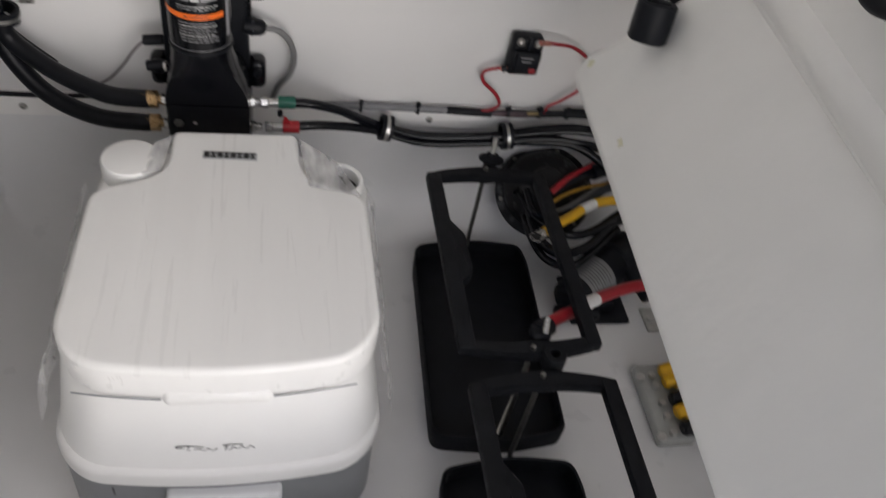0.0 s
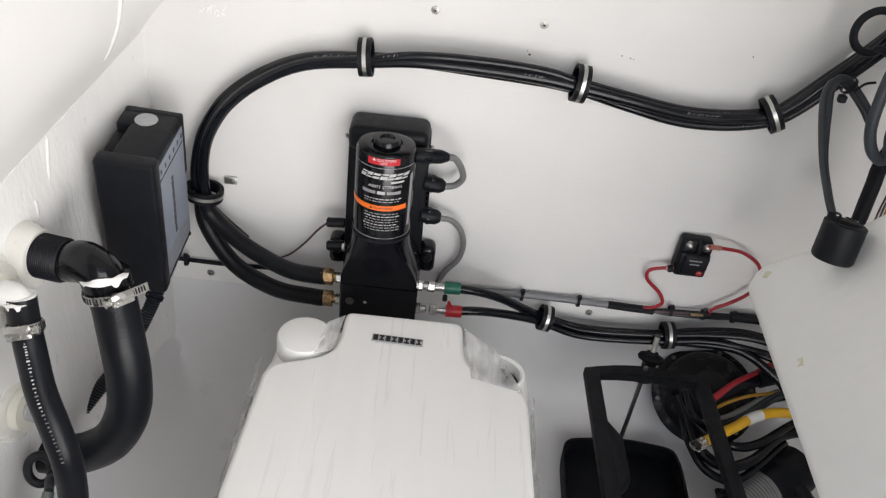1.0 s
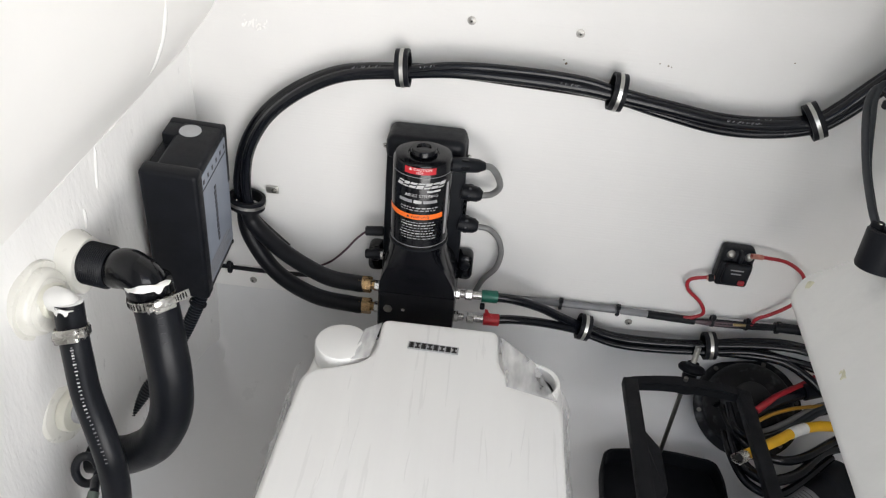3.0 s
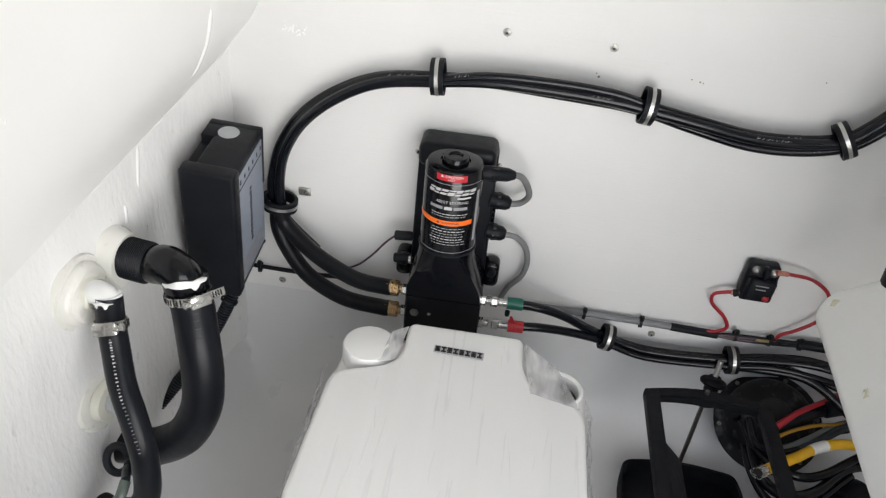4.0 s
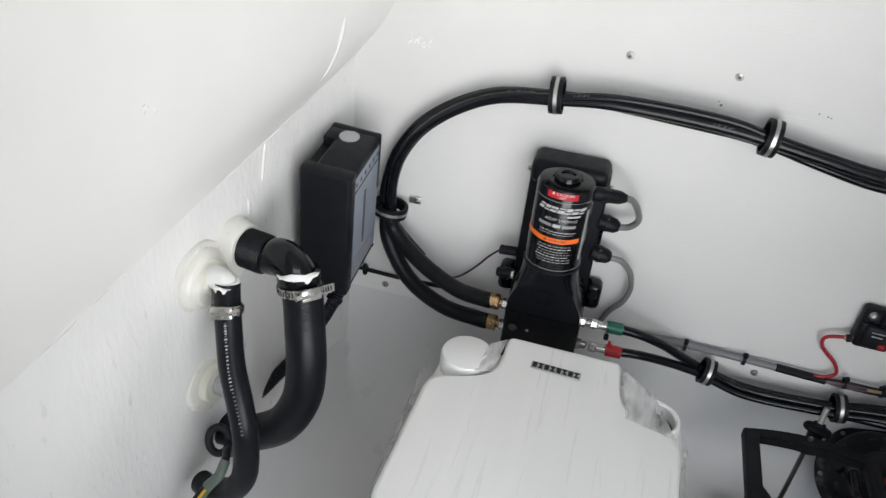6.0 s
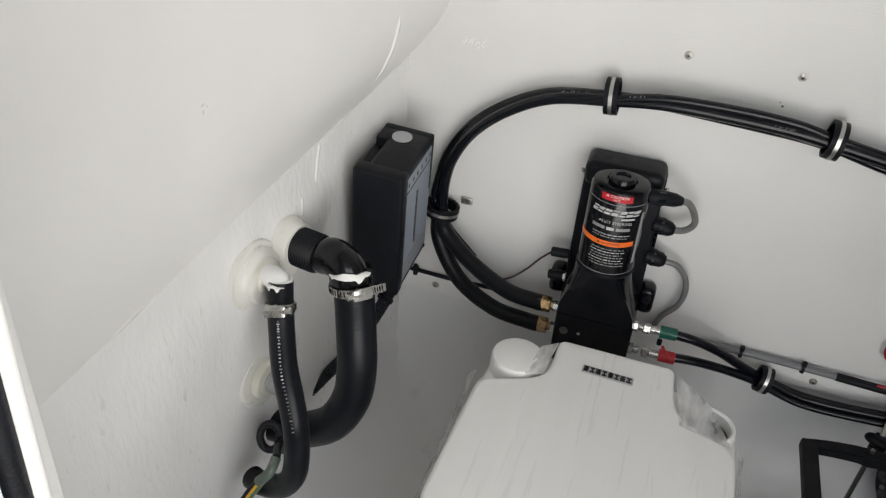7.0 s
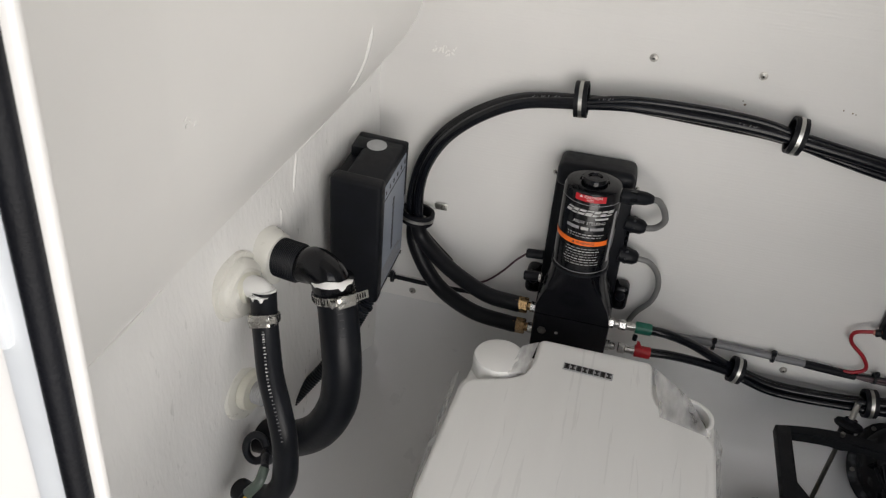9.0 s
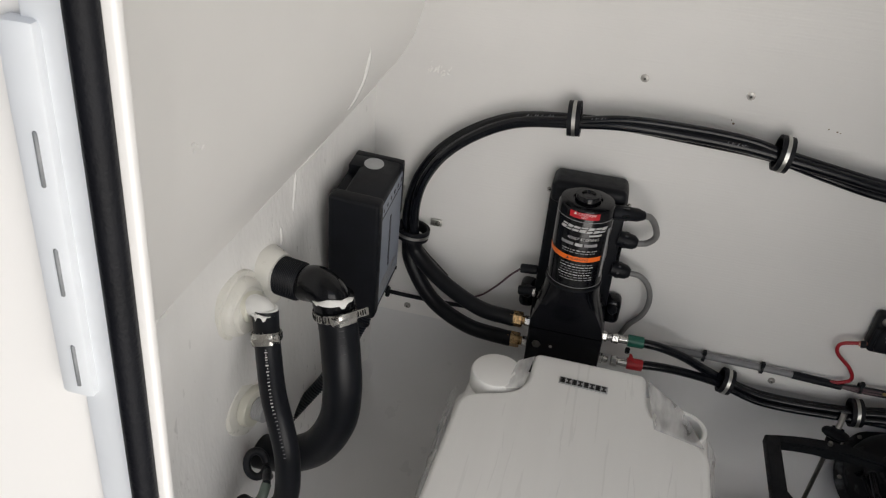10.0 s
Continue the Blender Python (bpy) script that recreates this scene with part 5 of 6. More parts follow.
for x, z, r in ((0.327, 0.600, 0.0017), (0.3235, 0.6045, 0.0009), (0.441, 0.612, 0.0010), (0.452, 0.610, 0.0012), (0.456, 0.609, 0.0008), (0.60, 0.63, 0.0009)):
    mk = thing("dirt_speck", "small brown speck of dried resin on the white wall", "stain", (x, 0, z), "resin specks")
    part("speck", lathe([(0, 0), (r, 0), (r * 0.6, 0.0007), (0, 0.0009)], (x, back_y(z), z), (0, -1, 0), 9), SPECK, mk)

# ---- rough patches of cured resin on the walls ----
rnd = random.Random(12)


def resin_patch(centre, along, up, normal, w, h, n):
    patch = thing("resin_ripple", "rough raised patch of cured resin on the white wall", "resin patch", tuple(centre), "resin patches")
    for k in range(n):
        p = Vector(centre) + Vector(along) * rnd.uniform(-w, w) + Vector(up) * rnd.uniform(-h, h)
        r = rnd.uniform(0.0007, 0.0016)
        q = p + Vector(along) * rnd.uniform(-0.005, 0.005) + Vector(up) * rnd.uniform(-0.008, 0.008)
        part("ripple", tube([p - Vector(normal) * r * 0.55, p.lerp(q, 0.5) - Vector(normal) * r * 0.35, q - Vector(normal) * r * 0.6], lambda u, r=r: r * (0.35 + 0.65 * math.sin(math.pi * u)), 8, 4), GEL_UPPER, patch)


resin_patch((-0.066, back_y(0.615), 0.616), (1, 0, 0), (0, 0, 1), (0, -1, 0), 0.016, 0.011, 26)
pt = upper_face(-0.42, 0.18)
resin_patch(pt, (0.168, 0.986, 0), (0, 0, 1), NORMAL, 0.014, 0.014, 9)

# ---- battery trays with hold-down frames ----


def battery_tray(x0, y0):
    tr = thing("battery_tray", "empty black plastic battery tray on the floor", "battery tray", (x0, y0, 0), "battery trays")
    w, l = 0.184, 0.352
    plan = rounded([(x0 + 0.006, y0, 0.02), (x0 + w / 2, y0 + 0.014, 0.3), (x0 + w - 0.006, y0, 0.02), (x0 + w, y0 - l * 0.1, 0.1), (x0 + w - 0.012, y0 - l, 0.02), (x0 + w / 2 - 0.006, y0 - l - 0.014, 0.3), (x0 - 0.012, y0 - l, 0.02), (x0, y0 - l * 0.1, 0.1)], 0.02, 5)
    part("base", prism(plan, 0.0, 0.006, 0.002, 2), TRAY_BLACK, tr, "black tray floor")
    k = len(plan)
    cx, cy = sum(p[0] for p in plan) / k, sum(p[1] for p in plan) / k
    bm = bmesh.new()
    prof = [(1.0, 0.0), (1.005, 0.028), (0.985, 0.032), (0.955, 0.030), (0.945, 0.006)]
    rings = [[bm.verts.new((cx + (x - cx) * s, cy + (y - cy) * (1 - (1 - s) * 0.55), z)) for x, y in plan] for s, z in prof]
    for a, b in zip(rings, rings[1:]):
        for i in range(k):
            bm.faces.new((a[i], a[(i + 1) % k], b[(i + 1) % k], b[i]))
    part("rim", bm, TRAY_BLACK, tr, "raised tray rim")
    return tr


battery_tray(0.465, -0.098)
battery_tray(0.455, -0.495)


def hold_down(x0, x1, y0, y1, z):
    """A square-bar frame that clamps a battery from above, on two threaded rods."""
    fr = thing("hold_down_frame", "black battery hold-down frame raised on rods above its tray", "battery hold-down", (x0, y0, z), "battery hold-downs")
    xm = (x0 + x1) / 2
    out = [(x0, y0 - 0.012), (x0 + 0.03, y0), (xm, y0 + 0.010), (x1 - 0.03, y0), (x1, y0 - 0.012)]
    w, h = 0.021, 0.016
    part("left_bar", join(rbox(x0, x0 + w, y1, y0 - 0.004, z - h, z, 0.003, 2), prism(rounded([(x0 + w * 0.4, y0 - 0.080, 0.01), (x0 + w + 0.017, y0 - 0.130, 0.02), (x0 + w + 0.017, y0 - 0.200, 0.02), (x0 + w * 0.4, y0 - 0.225, 0.01)][::-1], 0.01, 5), z - h - 0.005, z - 0.0015, 0.004, 3)), TRAY_BLACK, fr)
    part("right_bar", rbox(x1 - w * 0.9, x1, y1, y0 - 0.004, z - h, z, 0.003, 2), TRAY_BLACK, fr)
    for nm, yy, sgn in (("rear_bar", y0, 1), ("front_bar", y1, -1)):
        bm = bmesh.new()
        rings = []
        for i in range(13):
            u = i / 12
            x = x0 + 0.002 + (x1 - x0 - 0.004) * u
            bow = 0.012 * (1 - (2 * u - 1) ** 2)
            th = 0.0085 * (1.0 + 0.35 * (1 - abs(2 * u - 1)))
            yc = yy - sgn * w * 0.5 + sgn * bow
            rings.append([bm.verts.new((x, yc + a * th, z - h / 2 - 0.0016 + b * (h / 2 - 0.0004))) for a, b in ((-1, -1), (1, -1), (1, 1), (-1, 1))])
        for a, b in zip(rings, rings[1:]):
            for j in range(4):
                bm.faces.new((a[j], a[(j + 1) % 4], b[(j + 1) % 4], b[j]))
        bm.faces.new(rings[0][::-1])
        bm.faces.new(rings[-1])
        bmesh.ops.bevel(bm, geom=[e for e in bm.edges if abs(e.verts[0].co.x - e.verts[1].co.x) > 0.004], offset=0.0025, segments=2, affect="EDGES")
        part(nm, bm, TRAY_BLACK, fr)
        by = yy + sgn * 0.003
        ex = xm + (0.024 if sgn < 0 else 0.0)
        if sgn < 0:
            part("bolt_eye", lathe([(0.0065, -0.002), (0.0145, -0.002), (0.0145, h + 0.002), (0.0135, h + 0.004), (0.0065, h + 0.004), (0.0065, -0.002)], (ex, by - (0.012 if sgn < 0 else 0), z - h), (0, 0, 1), 20), TRAY_BLACK, fr)
        part("threaded_rod", rod((xm - 0.004, by - sgn * 0.0, 0.012), (xm, by, z + 0.004), 0.0032, 10), DARK_STEEL, fr, "grey threaded rod")
    return fr


hold_down(0.465, 0.643, -0.113, -0.436, 0.200)
hold_down(0.468, 0.645, -0.482, -0.805, 0.200)
tub = thing("spare_rod", "loose steel hold-down rod lying in the black tray", "rod", (0.56, -0.42, 0.03))
part("rod_line", rod((0.545, -0.44, 0.012), (0.572, -0.395, 0.036), 0.0032, 10), STEEL, tub)

# ---- rigging boot, cables and devices beyond the trays ----
boot = thing("rigging_boot", "round black rubber boot where cables pass through the floor", "cable boot", (0.66, -0.05, 0.1))
BC, BA = Vector((0.677, -0.053, 0.108)), Vector((-0.16, -0.52, 0.80)).normalized()
part("flange", lathe([(0, -0.004), (0.078, -0.004), (0.079, 0.001), (0.076, 0.004), (0.066, 0.005), (0.0, 0.005)], BC, BA, 44), DUSTY_BLACK, boot, "round flange")
part("boot_dome", lathe([(0.066, 0.004), (0.065, 0.016), (0.058, 0.031), (0.042, 0.042), (0.028, 0.045), (0.026, 0.050), (0.0, 0.051)], BC, BA, 40), DUSTY_BLACK, boot, "domed dusty rubber boot")
for i in range(6):
    a = 2 * math.pi * i / 6 + 0.4
    fx = frame_of(BA)
    part("screw", lathe([(0, 0), (0.0036, 0), (0.003, 0.002), (0, 0.0022)], BC + (fx.to_3x3() @ Vector((math.cos(a), math.sin(a), 0))) * 0.0715 + BA * 0.005, BA, 10), DARK_STEEL, boot)


def cable(pts, r, mat, label, lug=None, tape=None, name="battery_cable"):
    c = thing(name, label, "cable", pts[0], "battery cables")
    part("jacket", tube(pts, r, 14, 9), mat, c)
    if lug is not None:
        a, b = Vector(pts[0]), Vector(pts[1])
        d = (a - b).normalized()
        s = d.cross(Vector((0, 0, 1))).normalized()
        part("lug_barrel", rod(a - d * 0.004, a + d * 0.008, r * 0.75, 12), STEEL, c, "tinned lug")
        m = Matrix(((*d, 0), (*s, 0), (*s.cross(d) * -1, 0), (0, 0, 0, 1))).transposed()
        m.translation = a + d * 0.004
        eye = prism(rounded([(-0.004, -0.0085), (0.018, -0.0095, 0.004), (0.023, 0.0, 0.004), (0.018, 0.0095, 0.004), (-0.004, 0.0085)], 0.002, 4), -0.0012, 0.0012, 0.0004, 1, m)
        part("lug_eye", eye, STEEL, c, "tinned lug eye")
        part("lug_hole", lathe([(0, 0), (0.0058, 0), (0.0058, 0.0036), (0, 0.0036)], m @ Vector((0.012, 0, -0.0018)), m.to_3x3() @ Vector((0, 0, 1)), 14), DARK, c)
    if tape is not None:
        i, mat2, lab2 = tape
        ln = curve(pts, 9)
        part("marker", tube([ln[k] for k in range(i, min(i + 8, len(ln)))], r + 0.0006, 14, smooth=False), mat2, c, lab2)
    return c


cable([(0.641, -0.182, 0.142), (0.660, -0.171, 0.145), (0.688, -0.154, 0.147), (0.719, -0.132, 0.147), (0.753, -0.116, 0.145), (0.785, -0.108, 0.140), (0.84, -0.10, 0.13)], 0.0074, YELLOW_WIRE, "yellow battery cable with a tinned lug and white marker", lug=1, tape=(24, PRINT_WHITE, "white cable marker"))
cable([(0.588, -0.392, 0.185), (0.600, -0.382, 0.183), (0.632, -0.360, 0.172), (0.672, -0.330, 0.158), (0.715, -0.304, 0.146), (0.757, -0.288, 0.140), (0.83, -0.27, 0.13)], 0.0084, RED_WIRE, "red battery cable running over the tray edge", tape=(21, PRINT_WHITE, "white cable marker"))
cable([(0.664, -0.112, 0.158), (0.680, -0.100, 0.164), (0.704, -0.082, 0.167), (0.741, -0.057, 0.167), (0.775, -0.033, 0.167), (0.83, -0.02, 0.16)], 0.0052, RED_WIRE, "red battery cable leaving the rigging boot")
cable([(0.655, -0.112, 0.146), (0.684, -0.096, 0.158), (0.734, -0.068, 0.160), (0.772, -0.053, 0.160), (0.83, -0.05, 0.155)], 0.0100, HOSE_BLACK, "thick black battery cable leaving the rigging boot")
cable([(0.742, -0.066, 0.162), (0.756, -0.060, 0.162), (0.776, -0.052, 0.162)], 0.0124, RUBBER, "black shrink sleeve round a battery cable")
cable([(0.655, -0.128, 0.142), (0.677, -0.117, 0.152), (0.700, -0.104, 0.153), (0.728, -0.090, 0.151), (0.77, -0.07, 0.142), (0.82, -0.05, 0.135)], 0.0027, OCHRE_WIRE, "thin ochre cable leaving the rigging boot")
for k in range(3):
    cable([(0.652 + 0.003 * k, -0.130 - 0.003 * k, 0.128), (0.680, -0.126 - 0.004 * k, 0.134 - 0.004 * k), (0.715, -0.106 - 0.006 * k, 0.137 - 0.004 * k), (0.774, -0.066 - 0.006 * k, 0.140), (0.83, -0.05, 0.14)], 0.0042, BLUEGREY_CABLE if k else GREY_CABLE, "blue-grey cable leaving the rigging boot")
cable([(0.628, -0.080, 0.130), (0.640, -0.108, 0.118), (0.661, -0.144, 0.115), (0.698, -0.159, 0.113), (0.734, -0.149, 0.113), (0.782, -0.115, 0.113), (0.83, -0.08, 0.112)], 0.0066, HOSE_BLACK, "black cable looping out of the rigging boot")
cable([(0.622, -0.070, 0.128), (0.640, -0.081, 0.112), (0.644, -0.132, 0.105), (0.650, -0.168, 0.104), (0.677, -0.189, 0.103), (0.722, -0.173, 0.103), (0.779, -0.121, 0.103), (0.83, -0.10, 0.10)], 0.0078, HOSE_BLACK, "black cable looping out of the rigging boot")
cable([(0.634, -0.085, 0.140), (0.639, -0.127, 0.133), (0.665, -0.137, 0.131), (0.693, -0.126, 0.130), (0.742, -0.086, 0.130), (0.80, -0.06, 0.13)], 0.0056, HOSE_BLACK, "black cable looping out of the rigging boot")
cable([(0.636, -0.090, 0.100), (0.640, -0.140, 0.092), (0.655, -0.185, 0.088), (0.690, -0.200, 0.087), (0.735, -0.170, 0.088), (0.79, -0.12, 0.09)], 0.0060, HOSE_BLACK, "black cable looping out of the rigging boot")
end = thing("cable_end_clamp", "black clamp with steel pin on the red cable", "clamp", (0.58, -0.4, 0.19))
part("clamp_body", join(rod((0.566, -0.412, 0.196), (0.586, -0.396, 0.188), 0.0125, 14), rbox(0.556, 0.582, -0.424, -0.404, 0.186, 0.202, 0.006, 3)), RUBBER, end)
part("steel_pin", rod((0.573, -0.420, 0.200), (0.577, -0.404, 0.213), 0.0042, 12), STEEL, end, "steel pin")
wing = thing("wing_clamp", "black wing-screw clamp standing over the hoses on the ledge", "clamp", (0.59, -0.05, 0.19))
WA = Vector((0.12, 0.34, 0.93)).normalized()
W0 = Vector((0.572, -0.070, 0.172))
part("stem", lathe([(0, 0), (0.0085, 0), (0.0105, 0.003), (0.0105, 0.012), (0, 0.013)], W0 - WA * 0.006, WA, 18), RUBBER, wing)
part("head", lathe([(0, 0), (0.0130, 0.0), (0.0190, 0.003), (0.0200, 0.006), (0.0180, 0.0095), (0.0095, 0.0125), (0.0085, 0.0155), (0, 0.0155)], W0 + WA * 0.006, WA, 24), RUBBER, wing, "round black rubber knob")
part("steel_pin", corrugated([W0 + WA * 0.018, W0 + WA * 0.030, W0 + WA * 0.046], 0.0045, 0.0018, 12, 0.16), ZINC, wing, "threaded steel stud")

pmp = thing("bilge_pump", "black pump body with a grey printed label lying on the floor", "pump", (0.73, -0.2, 0))
BPS, BPD = Vector((0.693, -0.224, 0.036)), Vector((0.78, 0.60, 0.10)).normalized()
part("body", lathe([(0, 0), (0.026, 0), (0.029, 0.004), (0.029, 0.014), (0.034, 0.018), (0.0345, 0.110), (0.040, 0.114), (0.040, 0.150), (0.036, 0.156), (0, 0.158)], BPS, BPD, 36), BLACK_MATT, pmp)
part("end_cap", lathe([(0, -0.006), (0.020, -0.006), (0.024, 0.0), (0, 0.002)], BPS, BPD, 28), BLACK_MATT, pmp)
part("outlet", rod(BPS + BPD * 0.125 + Vector((0.01, -0.025, 0.01)), BPS + BPD * 0.13 + Vector((0.030, -0.085, -0.005)), 0.013, 18), BLACK_MATT, pmp)
part("foot", rbox(0.702, 0.800, -0.245, -0.145, 0.0, 0.008, 0.004, 2), BLACK_MATT, pmp)
part("cradle", rbox(0.735, 0.775, -0.225, -0.155, 0.005, 0.030, 0.006, 2), BLACK_MATT, pmp)


def pump_label(a0, a1, s0, s1, dr, mat, name, lab_s=""):
    up_ = (Vector((0, 0, 1)) - BPD * BPD.z).normalized()
    side_ = BPD.cross(up_)
    bm = bmesh.new()
    g = [[bm.verts.new(BPS + BPD * q + (up_ * math.cos(a) + side_ * math.sin(a)) * (0.0342 + dr)) for a in span(a0, a1, 12)] for q in (s0, s1)]
    for j in range(12):
        bm.faces.new((g[0][j], g[0][j + 1], g[1][j + 1], g[1][j]))
    part(name, bm, mat, pmp, lab_s)


pump_label(-0.9, 1.5, 0.024, 0.078, 0.0008, PUMP_LABEL, "label", "grey printed label")
for k in range(8):
    pump_label(-0.3, 1.1 - 0.17 * (k % 3), 0.030 + 0.0055 * k, 0.0310 + 0.0055 * k, 0.0014, PRINT_DARK, "print_bar", "illegible line of print")

sub = thing("hose_barb", "black pipe stub on the floor beyond the trays", "pipe fitting", (0.70, -0.24, 0))
part("stub_line", join(rod((0.678, -0.236, 0.016), (0.712, -0.226, 0.020), 0.015, 16), rod((0.705, -0.228, 0.019), (0.745, -0.240, 0.020), 0.011, 14)), BLACK_MATT, sub)
fitg = thing("steel_bracket", "small steel bracket on the floor beyond the trays", "bracket", (0.83, -0.24, 0))
part("bracket_plate", join(rbox(0.825, 0.845, -0.262, -0.215, 0.0, 0.006, 0.002, 2), rod((0.834, -0.24, 0.005), (0.834, -0.24, 0.012), 0.006, 10)), ZINC, fitg)
bus = thing("bus_bar", "grey connector block with yellow and black terminals on the floor", "bus bar", (0.79, -0.41, 0))
part("block", rbox(0.758, 0.815, -0.474, -0.345, 0.0, 0.022, 0.006, 3), CLEAR_BLOCK, bus, "translucent grey block")
bus.location += Vector((0.012, 0.008, 0))
for yy in (-0.362, -0.462):
    part("corner_screw", lathe([(0, 0), (0.007, 0), (0.0065, 0.004), (0, 0.005)], (0.773, yy, 0.022), (0, 0, 1), 14), ZINC, bus)
for k, yy in enumerate((-0.362, -0.380, -0.410, -0.432, -0.458)):
    tm = part("terminal", join(rod((0.800, yy, 0.034), (0.852, yy + 0.010, 0.044), 0.0105, 12), rbox(0.814, 0.846, yy - 0.008, yy + 0.010, 0.026, 0.048, 0.004, 2)), YELLOW_WIRE if k in (0, 1, 3) else HOSE_BLACK, bus, "yellow insulated terminal" if k in (0, 1, 3) else "black terminal")
    part("terminal_ring", hexnut((0.790, yy, 0.022), (0.790, yy, 0.030), 0.0055), ZINC, tm)

# ---- moulded panel beyond the trays ----
PANEL_N = Vector((-0.918, -0.064, 0.397)).normalized()
PA = Vector((0.633, -0.150, 0.389))
PU = Vector((0.008, -0.544, -0.070)).normalized()         # along the lower edge, towards the door
PU = (PU - PANEL_N * PU.dot(PANEL_N)).normalized()
PV = PANEL_N.cross(PU).normalized()
if PV.z < 0:
    PV = -PV
panel = thing("moulded_panel", "large white fibreglass panel leaning over the cables", "panel", tuple(PA))
PM = Matrix(((*PU, 0), (*PV, 0), (*PANEL_N, 0), (0, 0, 0, 1))).transposed()
PM.translation = PA


def on_panel(p):
    q = PM.inverted() @ Vector(p)
    return (q.x, q.y)


def outline_on_panel(corners, r):
    pts = rounded(corners, r, 8)
    area = sum(pts[i][0] * pts[(i + 1) % len(pts)][1] - pts[(i + 1) % len(pts)][0] * pts[i][1] for i in range(len(pts)))
    return pts if area > 0 else pts[::-1]


back_lo, back_mid, back_hi = on_panel((0.640, -0.134, 0.412)), on_panel((0.675, -0.181, 0.480)), on_panel((0.723, -0.236, 0.582))
ridge_a, ridge_b = on_panel((0.728, -0.299, 0.585)), on_panel((0.735, -0.585, 0.554))
ridge_end = (0.72, ridge_b[1] + (ridge_b[1] - ridge_a[1]) / (ridge_b[0] - ridge_a[0]) * (0.72 - ridge_b[0]))
part("panel_face", prism(outline_on_panel([(-0.013, -0.013, 0.050), (back_lo[0] - 0.007, back_lo[1] - 0.002, 0.060), (back_mid[0] - 0.006, back_mid[1] - 0.004, 0.15), (back_hi[0], back_hi[1] + 0.03, 0), (ridge_end[0], ridge_end[1] + 0.03, 0), (0.72, -0.013, 0)], 0.02), -0.046, 0.0, 0.017, 8, PM), GEL_PANEL, panel, "white panel face", 60)
# a flatter upper flange with a rolled edge laps over the panel
UM = PM @ Matrix.Translation((0, (ridge_a[1] + ridge_end[1]) / 2, 0.004)) @ pose(0, 0, 0, 16, 0, math.degrees(math.atan2(ridge_end[1] - ridge_a[1], ridge_end[0] - ridge_a[0])))
part("upper_flange", prism(outline_on_panel([(0.055, -0.010, 0.02), (0.72, -0.004, 0), (0.72, 0.42, 0), (0.12, 0.42, 0.03), (0.05, 0.18, 0.05), (-0.055, 0.075, 0.03), (-0.072, 0.028, 0.015), (-0.036, 0.006, 0.02), (0.004, -0.016, 0.015)], 0.02), -0.030, 0.006, 0.010, 6, UM), GEL_PANEL, panel, "upper flange with a rolled edge", 60)
part("rolled_edge", tube([UM @ Vector((x, 0.020, -0.018)) for x in span(ridge_a[0] - 0.04, 0.71, 8)], 0.031, 28, 4), GEL_PANEL, panel, "rounded white lip", 80)
part("flange_screw", lathe([(0, 0), (0.006, 0), (0.0055, 0.003), (0.002, 0.0036), (0, 0.002)], UM @ Vector((0.20, 0.062, 0.006)), UM.to_3x3() @ Vector((0, 0, 1)), 16), STEEL, panel, "steel screw")
for x, y in (on_panel((0.644, -0.153, 0.414)), on_panel((0.645, -0.290, 0.396))):
    part("glue_spot", smeared(lathe([(0, -0.004), (0.0062, -0.003), (0.0060, -0.0006), (0.0050, 0.0006), (0.0030, 0.0010), (0, 0.0010)], PM @ Vector((x + 0.004, y, 0.0)), PANEL_N, 24), 0.0036, 190), GLUE, panel, "yellowed glue spot")

# ---- socket, cords and loops over the panel ----
sock = thing("cable_socket", "black round cable socket hanging over the panel edge", "socket", (0.67, -0.23, 0.5))
SA = Vector((0.10, 0.22, 0.95)).normalized()
S0 = Vector((0.664, -0.236, 0.496))
part("shell", lathe([(0, 0), (0.0205, 0), (0.0225, 0.003), (0.0228, 0.042), (0.0205, 0.044), (0.0165, 0.044), (0.0160, 0.030), (0, 0.030)], S0, SA, 32), BLACK_MATT, sock, "black socket shell")
part("insert", join(rod(S0 + SA * 0.030 + Vector((0.0055, 0.003, 0)), S0 + SA * 0.0440 + Vector((0.0055, 0.003, 0)), 0.0118, 22), rod(S0 + SA * 0.030 - Vector((0.0125, -0.006, 0)), S0 + SA * 0.051 - Vector((0.0125, -0.006, 0)), 0.0072, 14)), RUBBER, sock, "black rubber insert")
part("pin_hole", rod(S0 + SA * 0.0441 + Vector((0.006, 0.009, 0)), S0 + SA * 0.0445 + Vector((0.006, 0.009, 0)), 0.0040, 14), DARK, sock, "dark pin hole")
for dx, dy, h in ((-0.003, -0.0165, 0.0446), (-0.0130, 0.0002, 0.0508), (0.0115, 0.003, 0.0446)):
    part("contact_screw", lathe([(0.0006, 0), (0.0021, 0), (0.0021, 0.001), (0.0006, 0.001)], S0 + SA * h + Vector((dx, dy, 0)), SA, 10), STEEL, sock, "small bright screw")


def cord(pts, r, mat, label, flat=1.0, group="loose cords"):
    c = thing("loose_cord", label, "cord", pts[0], group)
    part("jacket", tube(pts, r, 12, 9, flat=flat), mat, c)
    return c


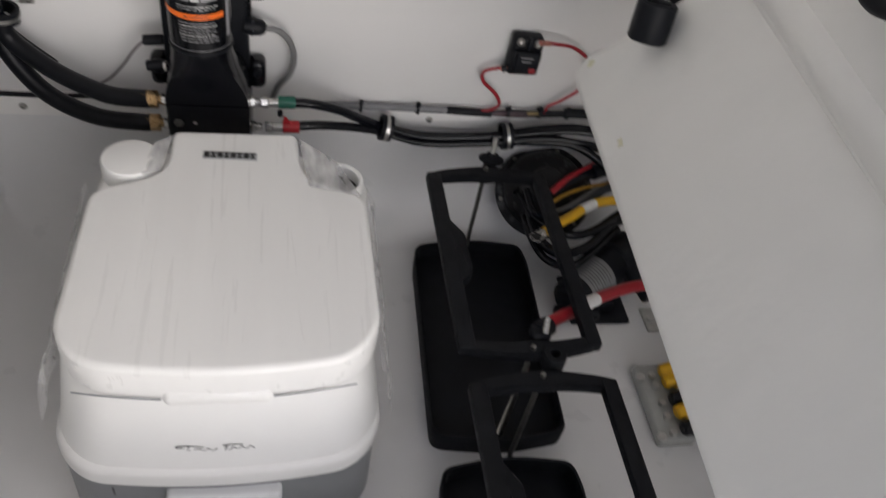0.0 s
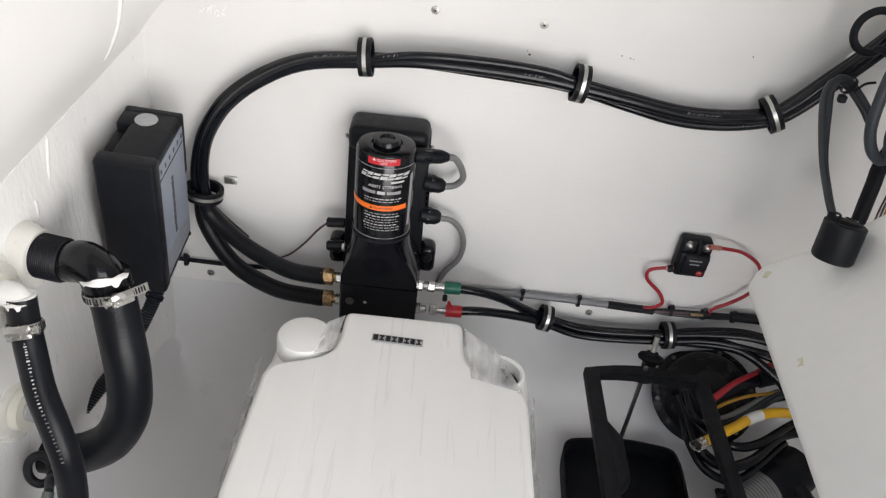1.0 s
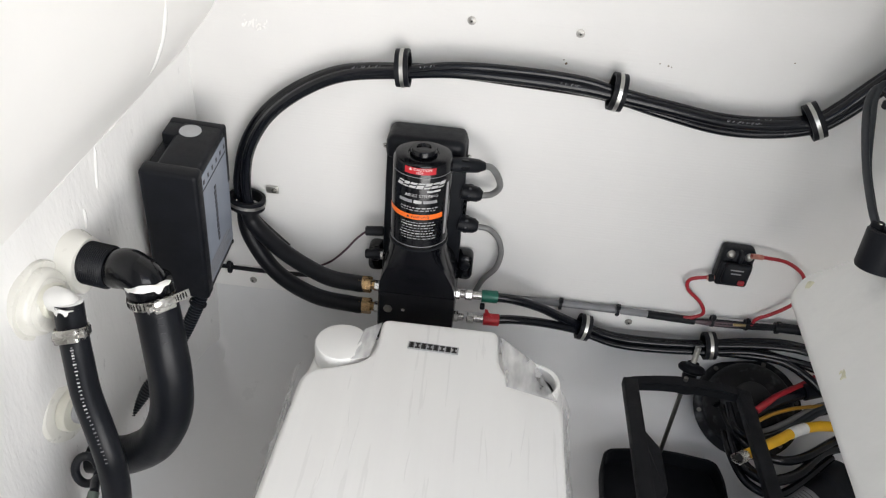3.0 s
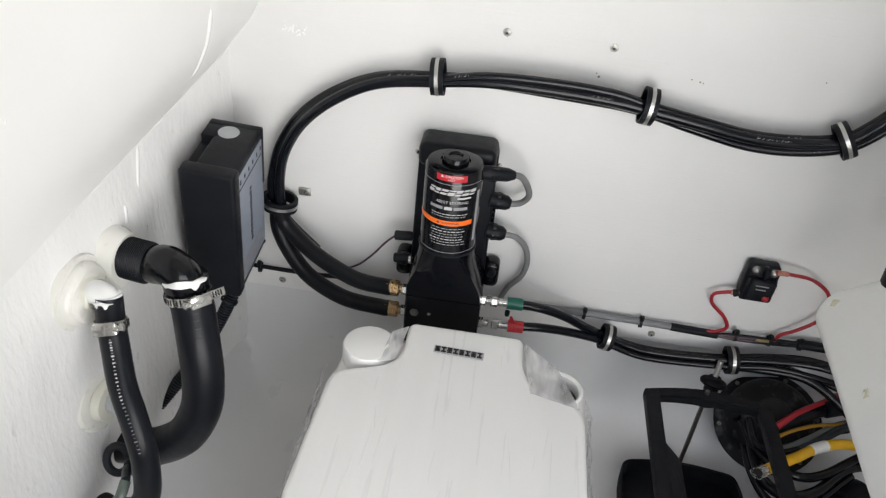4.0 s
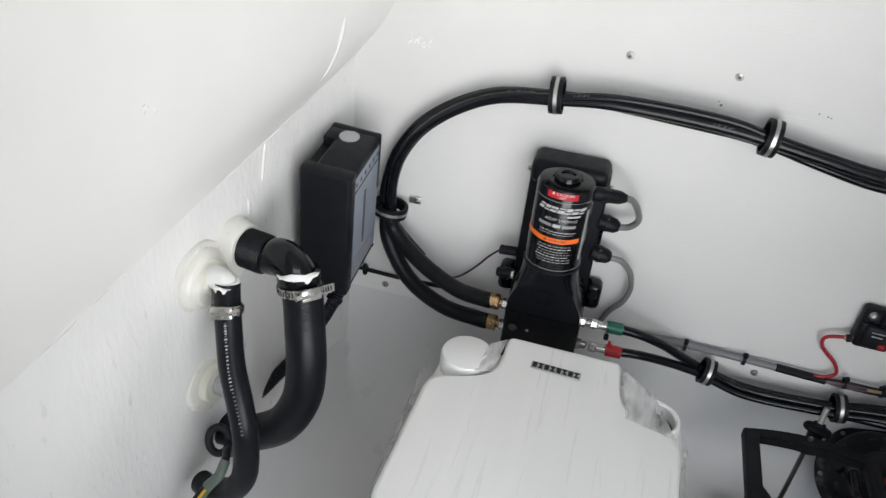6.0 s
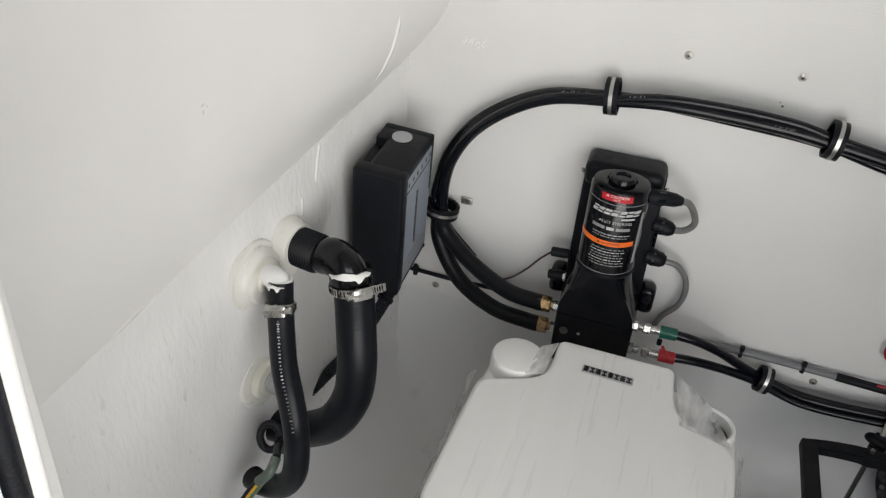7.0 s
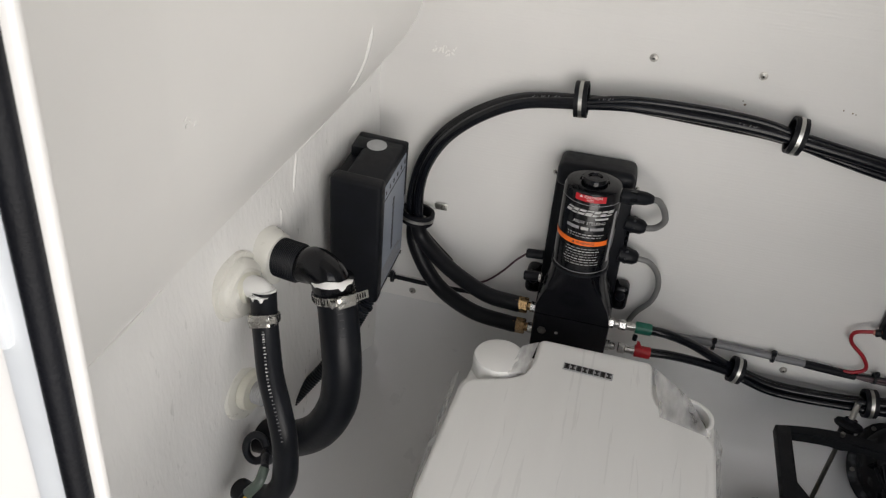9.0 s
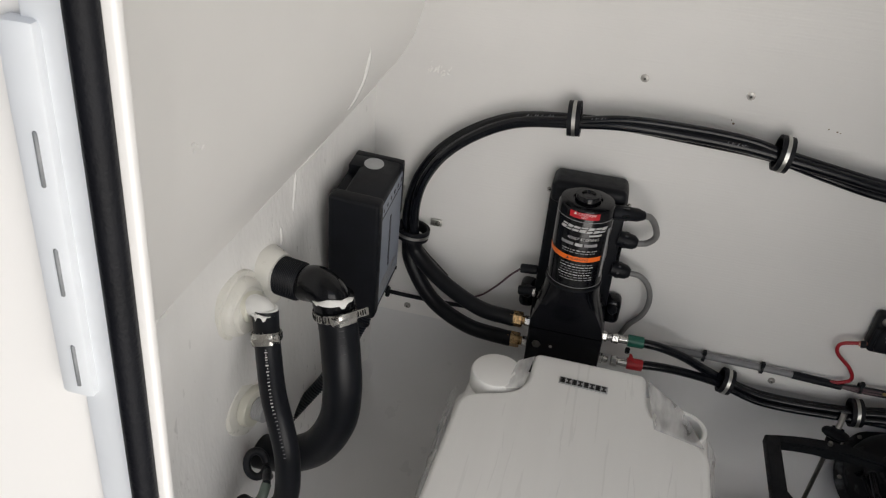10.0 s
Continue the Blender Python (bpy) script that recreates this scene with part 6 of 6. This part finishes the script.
up = S0 + SA * 0.048 - Vector((0.0100, -0.008, 0))
for d, e in ((0.0, 0.0), (0.0066, 0.004)):
    cord([tuple(up + Vector((d * 0.3 - 0.005, e, 0))), (0.6490 + d * 0.35, -0.205 + e, 0.556), (0.6485 + d * 0.5, -0.165 + e, 0.580), (0.648 + d, -0.125, 0.618), (0.653 + d * 0.8, -0.105, 0.637), (0.664 + d * 0.4, -0.095, 0.645 + d * 0.5), (0.682, -0.092, 0.638 + d), (0.704, -0.098, 0.618 + d), (0.716, -0.104, 0.603 + d)], 0.0041, DARK_CORD, "dark blue-grey cord rising from the socket to a cable tie")
tie = thing("cable_tie", "black cable tie holding two cords on a wall mount", "cable tie", (0.695, -0.08, 0.65))
part("loop", ribbon_ring((0.682, -0.092, 0.6405), (0.85, 0, -0.5), 0.0095, 0.004, 0.0012), BLACK_MATT, tie)
part("head", rbox(0.671, 0.680, -0.106, -0.097, 0.623, 0.632, 0.002, 2), BLACK_MATT, tie)
part("tail", tube([(0.686, -0.102, 0.638), (0.690, -0.109, 0.650), (0.700, -0.111, 0.654)], 0.0016, 6, 6), BLACK_MATT, tie)
part("mount", lathe([(0, 0), (0.016, 0), (0.014, 0.004), (0, 0.005)], (0.722, -0.012, 0.640), (0, -1, 0), 20), SEALANT, tie, "white adhesive mount")
cord([(0.687, -0.16, 0.7), (0.684, -0.16, 0.678), (0.685, -0.16, 0.646), (0.689, -0.16, 0.617), (0.7, -0.16, 0.594), (0.714, -0.16, 0.584), (0.719, -0.16, 0.592), (0.713, -0.16, 0.613), (0.714, -0.158, 0.624), (0.722, -0.150, 0.632), (0.733, -0.140, 0.634)], 0.0064, BLUEGREY_CABLE, "hanging loop of blue-grey cord")
cord([(0.78, -0.085, 0.650), (0.735, -0.082, 0.668)] + [(0.694 + 0.024 * math.cos(a), -0.080, 0.700 + 0.024 * math.sin(a)) for a in span(-0.9, -6.0, 12)] + [(0.75, -0.078, 0.668), (0.79, -0.078, 0.655)], 0.0046, RUBBER, "black ring of cord at the wall corner")
lo2 = thing("split_loom", "black loom with brown wires behind the panel", "cable loom", (0.72, -0.12, 0.48))
part("loom_line", tube([(0.745, -0.122, 0.455), (0.745, -0.120, 0.490), (0.744, -0.118, 0.531), (0.747, -0.112, 0.565), (0.775, -0.095, 0.63)], 0.0092, 12, 8), RUBBER, lo2)
for k, m in enumerate((PURPLE_WIRE, PURPLE_WIRE, OCHRE_WIRE)):
    part("wire", tube([(0.758 + 0.004 * k, -0.136, 0.455), (0.759 + 0.004 * k, -0.128, 0.505), (0.775, -0.11, 0.575)], 0.0013, 8, 8), m, lo2)
coil = thing("cable_coil", "coil of thick black cable resting on the upper flange", "cable", tuple(UM @ Vector((0.2, 0.1, 0.02))))
for k in range(2):
    part("coil_turn", tube([UM @ Vector((0.282 + 0.056 * math.cos(a) + 0.012 * k, 0.172 + 0.066 * math.sin(a), 0.022 + 0.018 * k)) for a in span(0, 2 * math.pi * 15 / 16, 15)], 0.0115, 12, 5, True), RUBBER, coil)
part("coil_tail", tube([UM @ Vector((0.29, 0.145, 0.03)), UM @ Vector((0.26, 0.20, 0.035)), UM @ Vector((0.20, 0.30, 0.04)), UM @ Vector((0.10, 0.40, 0.05))], 0.0095, 12, 7), RUBBER, coil)
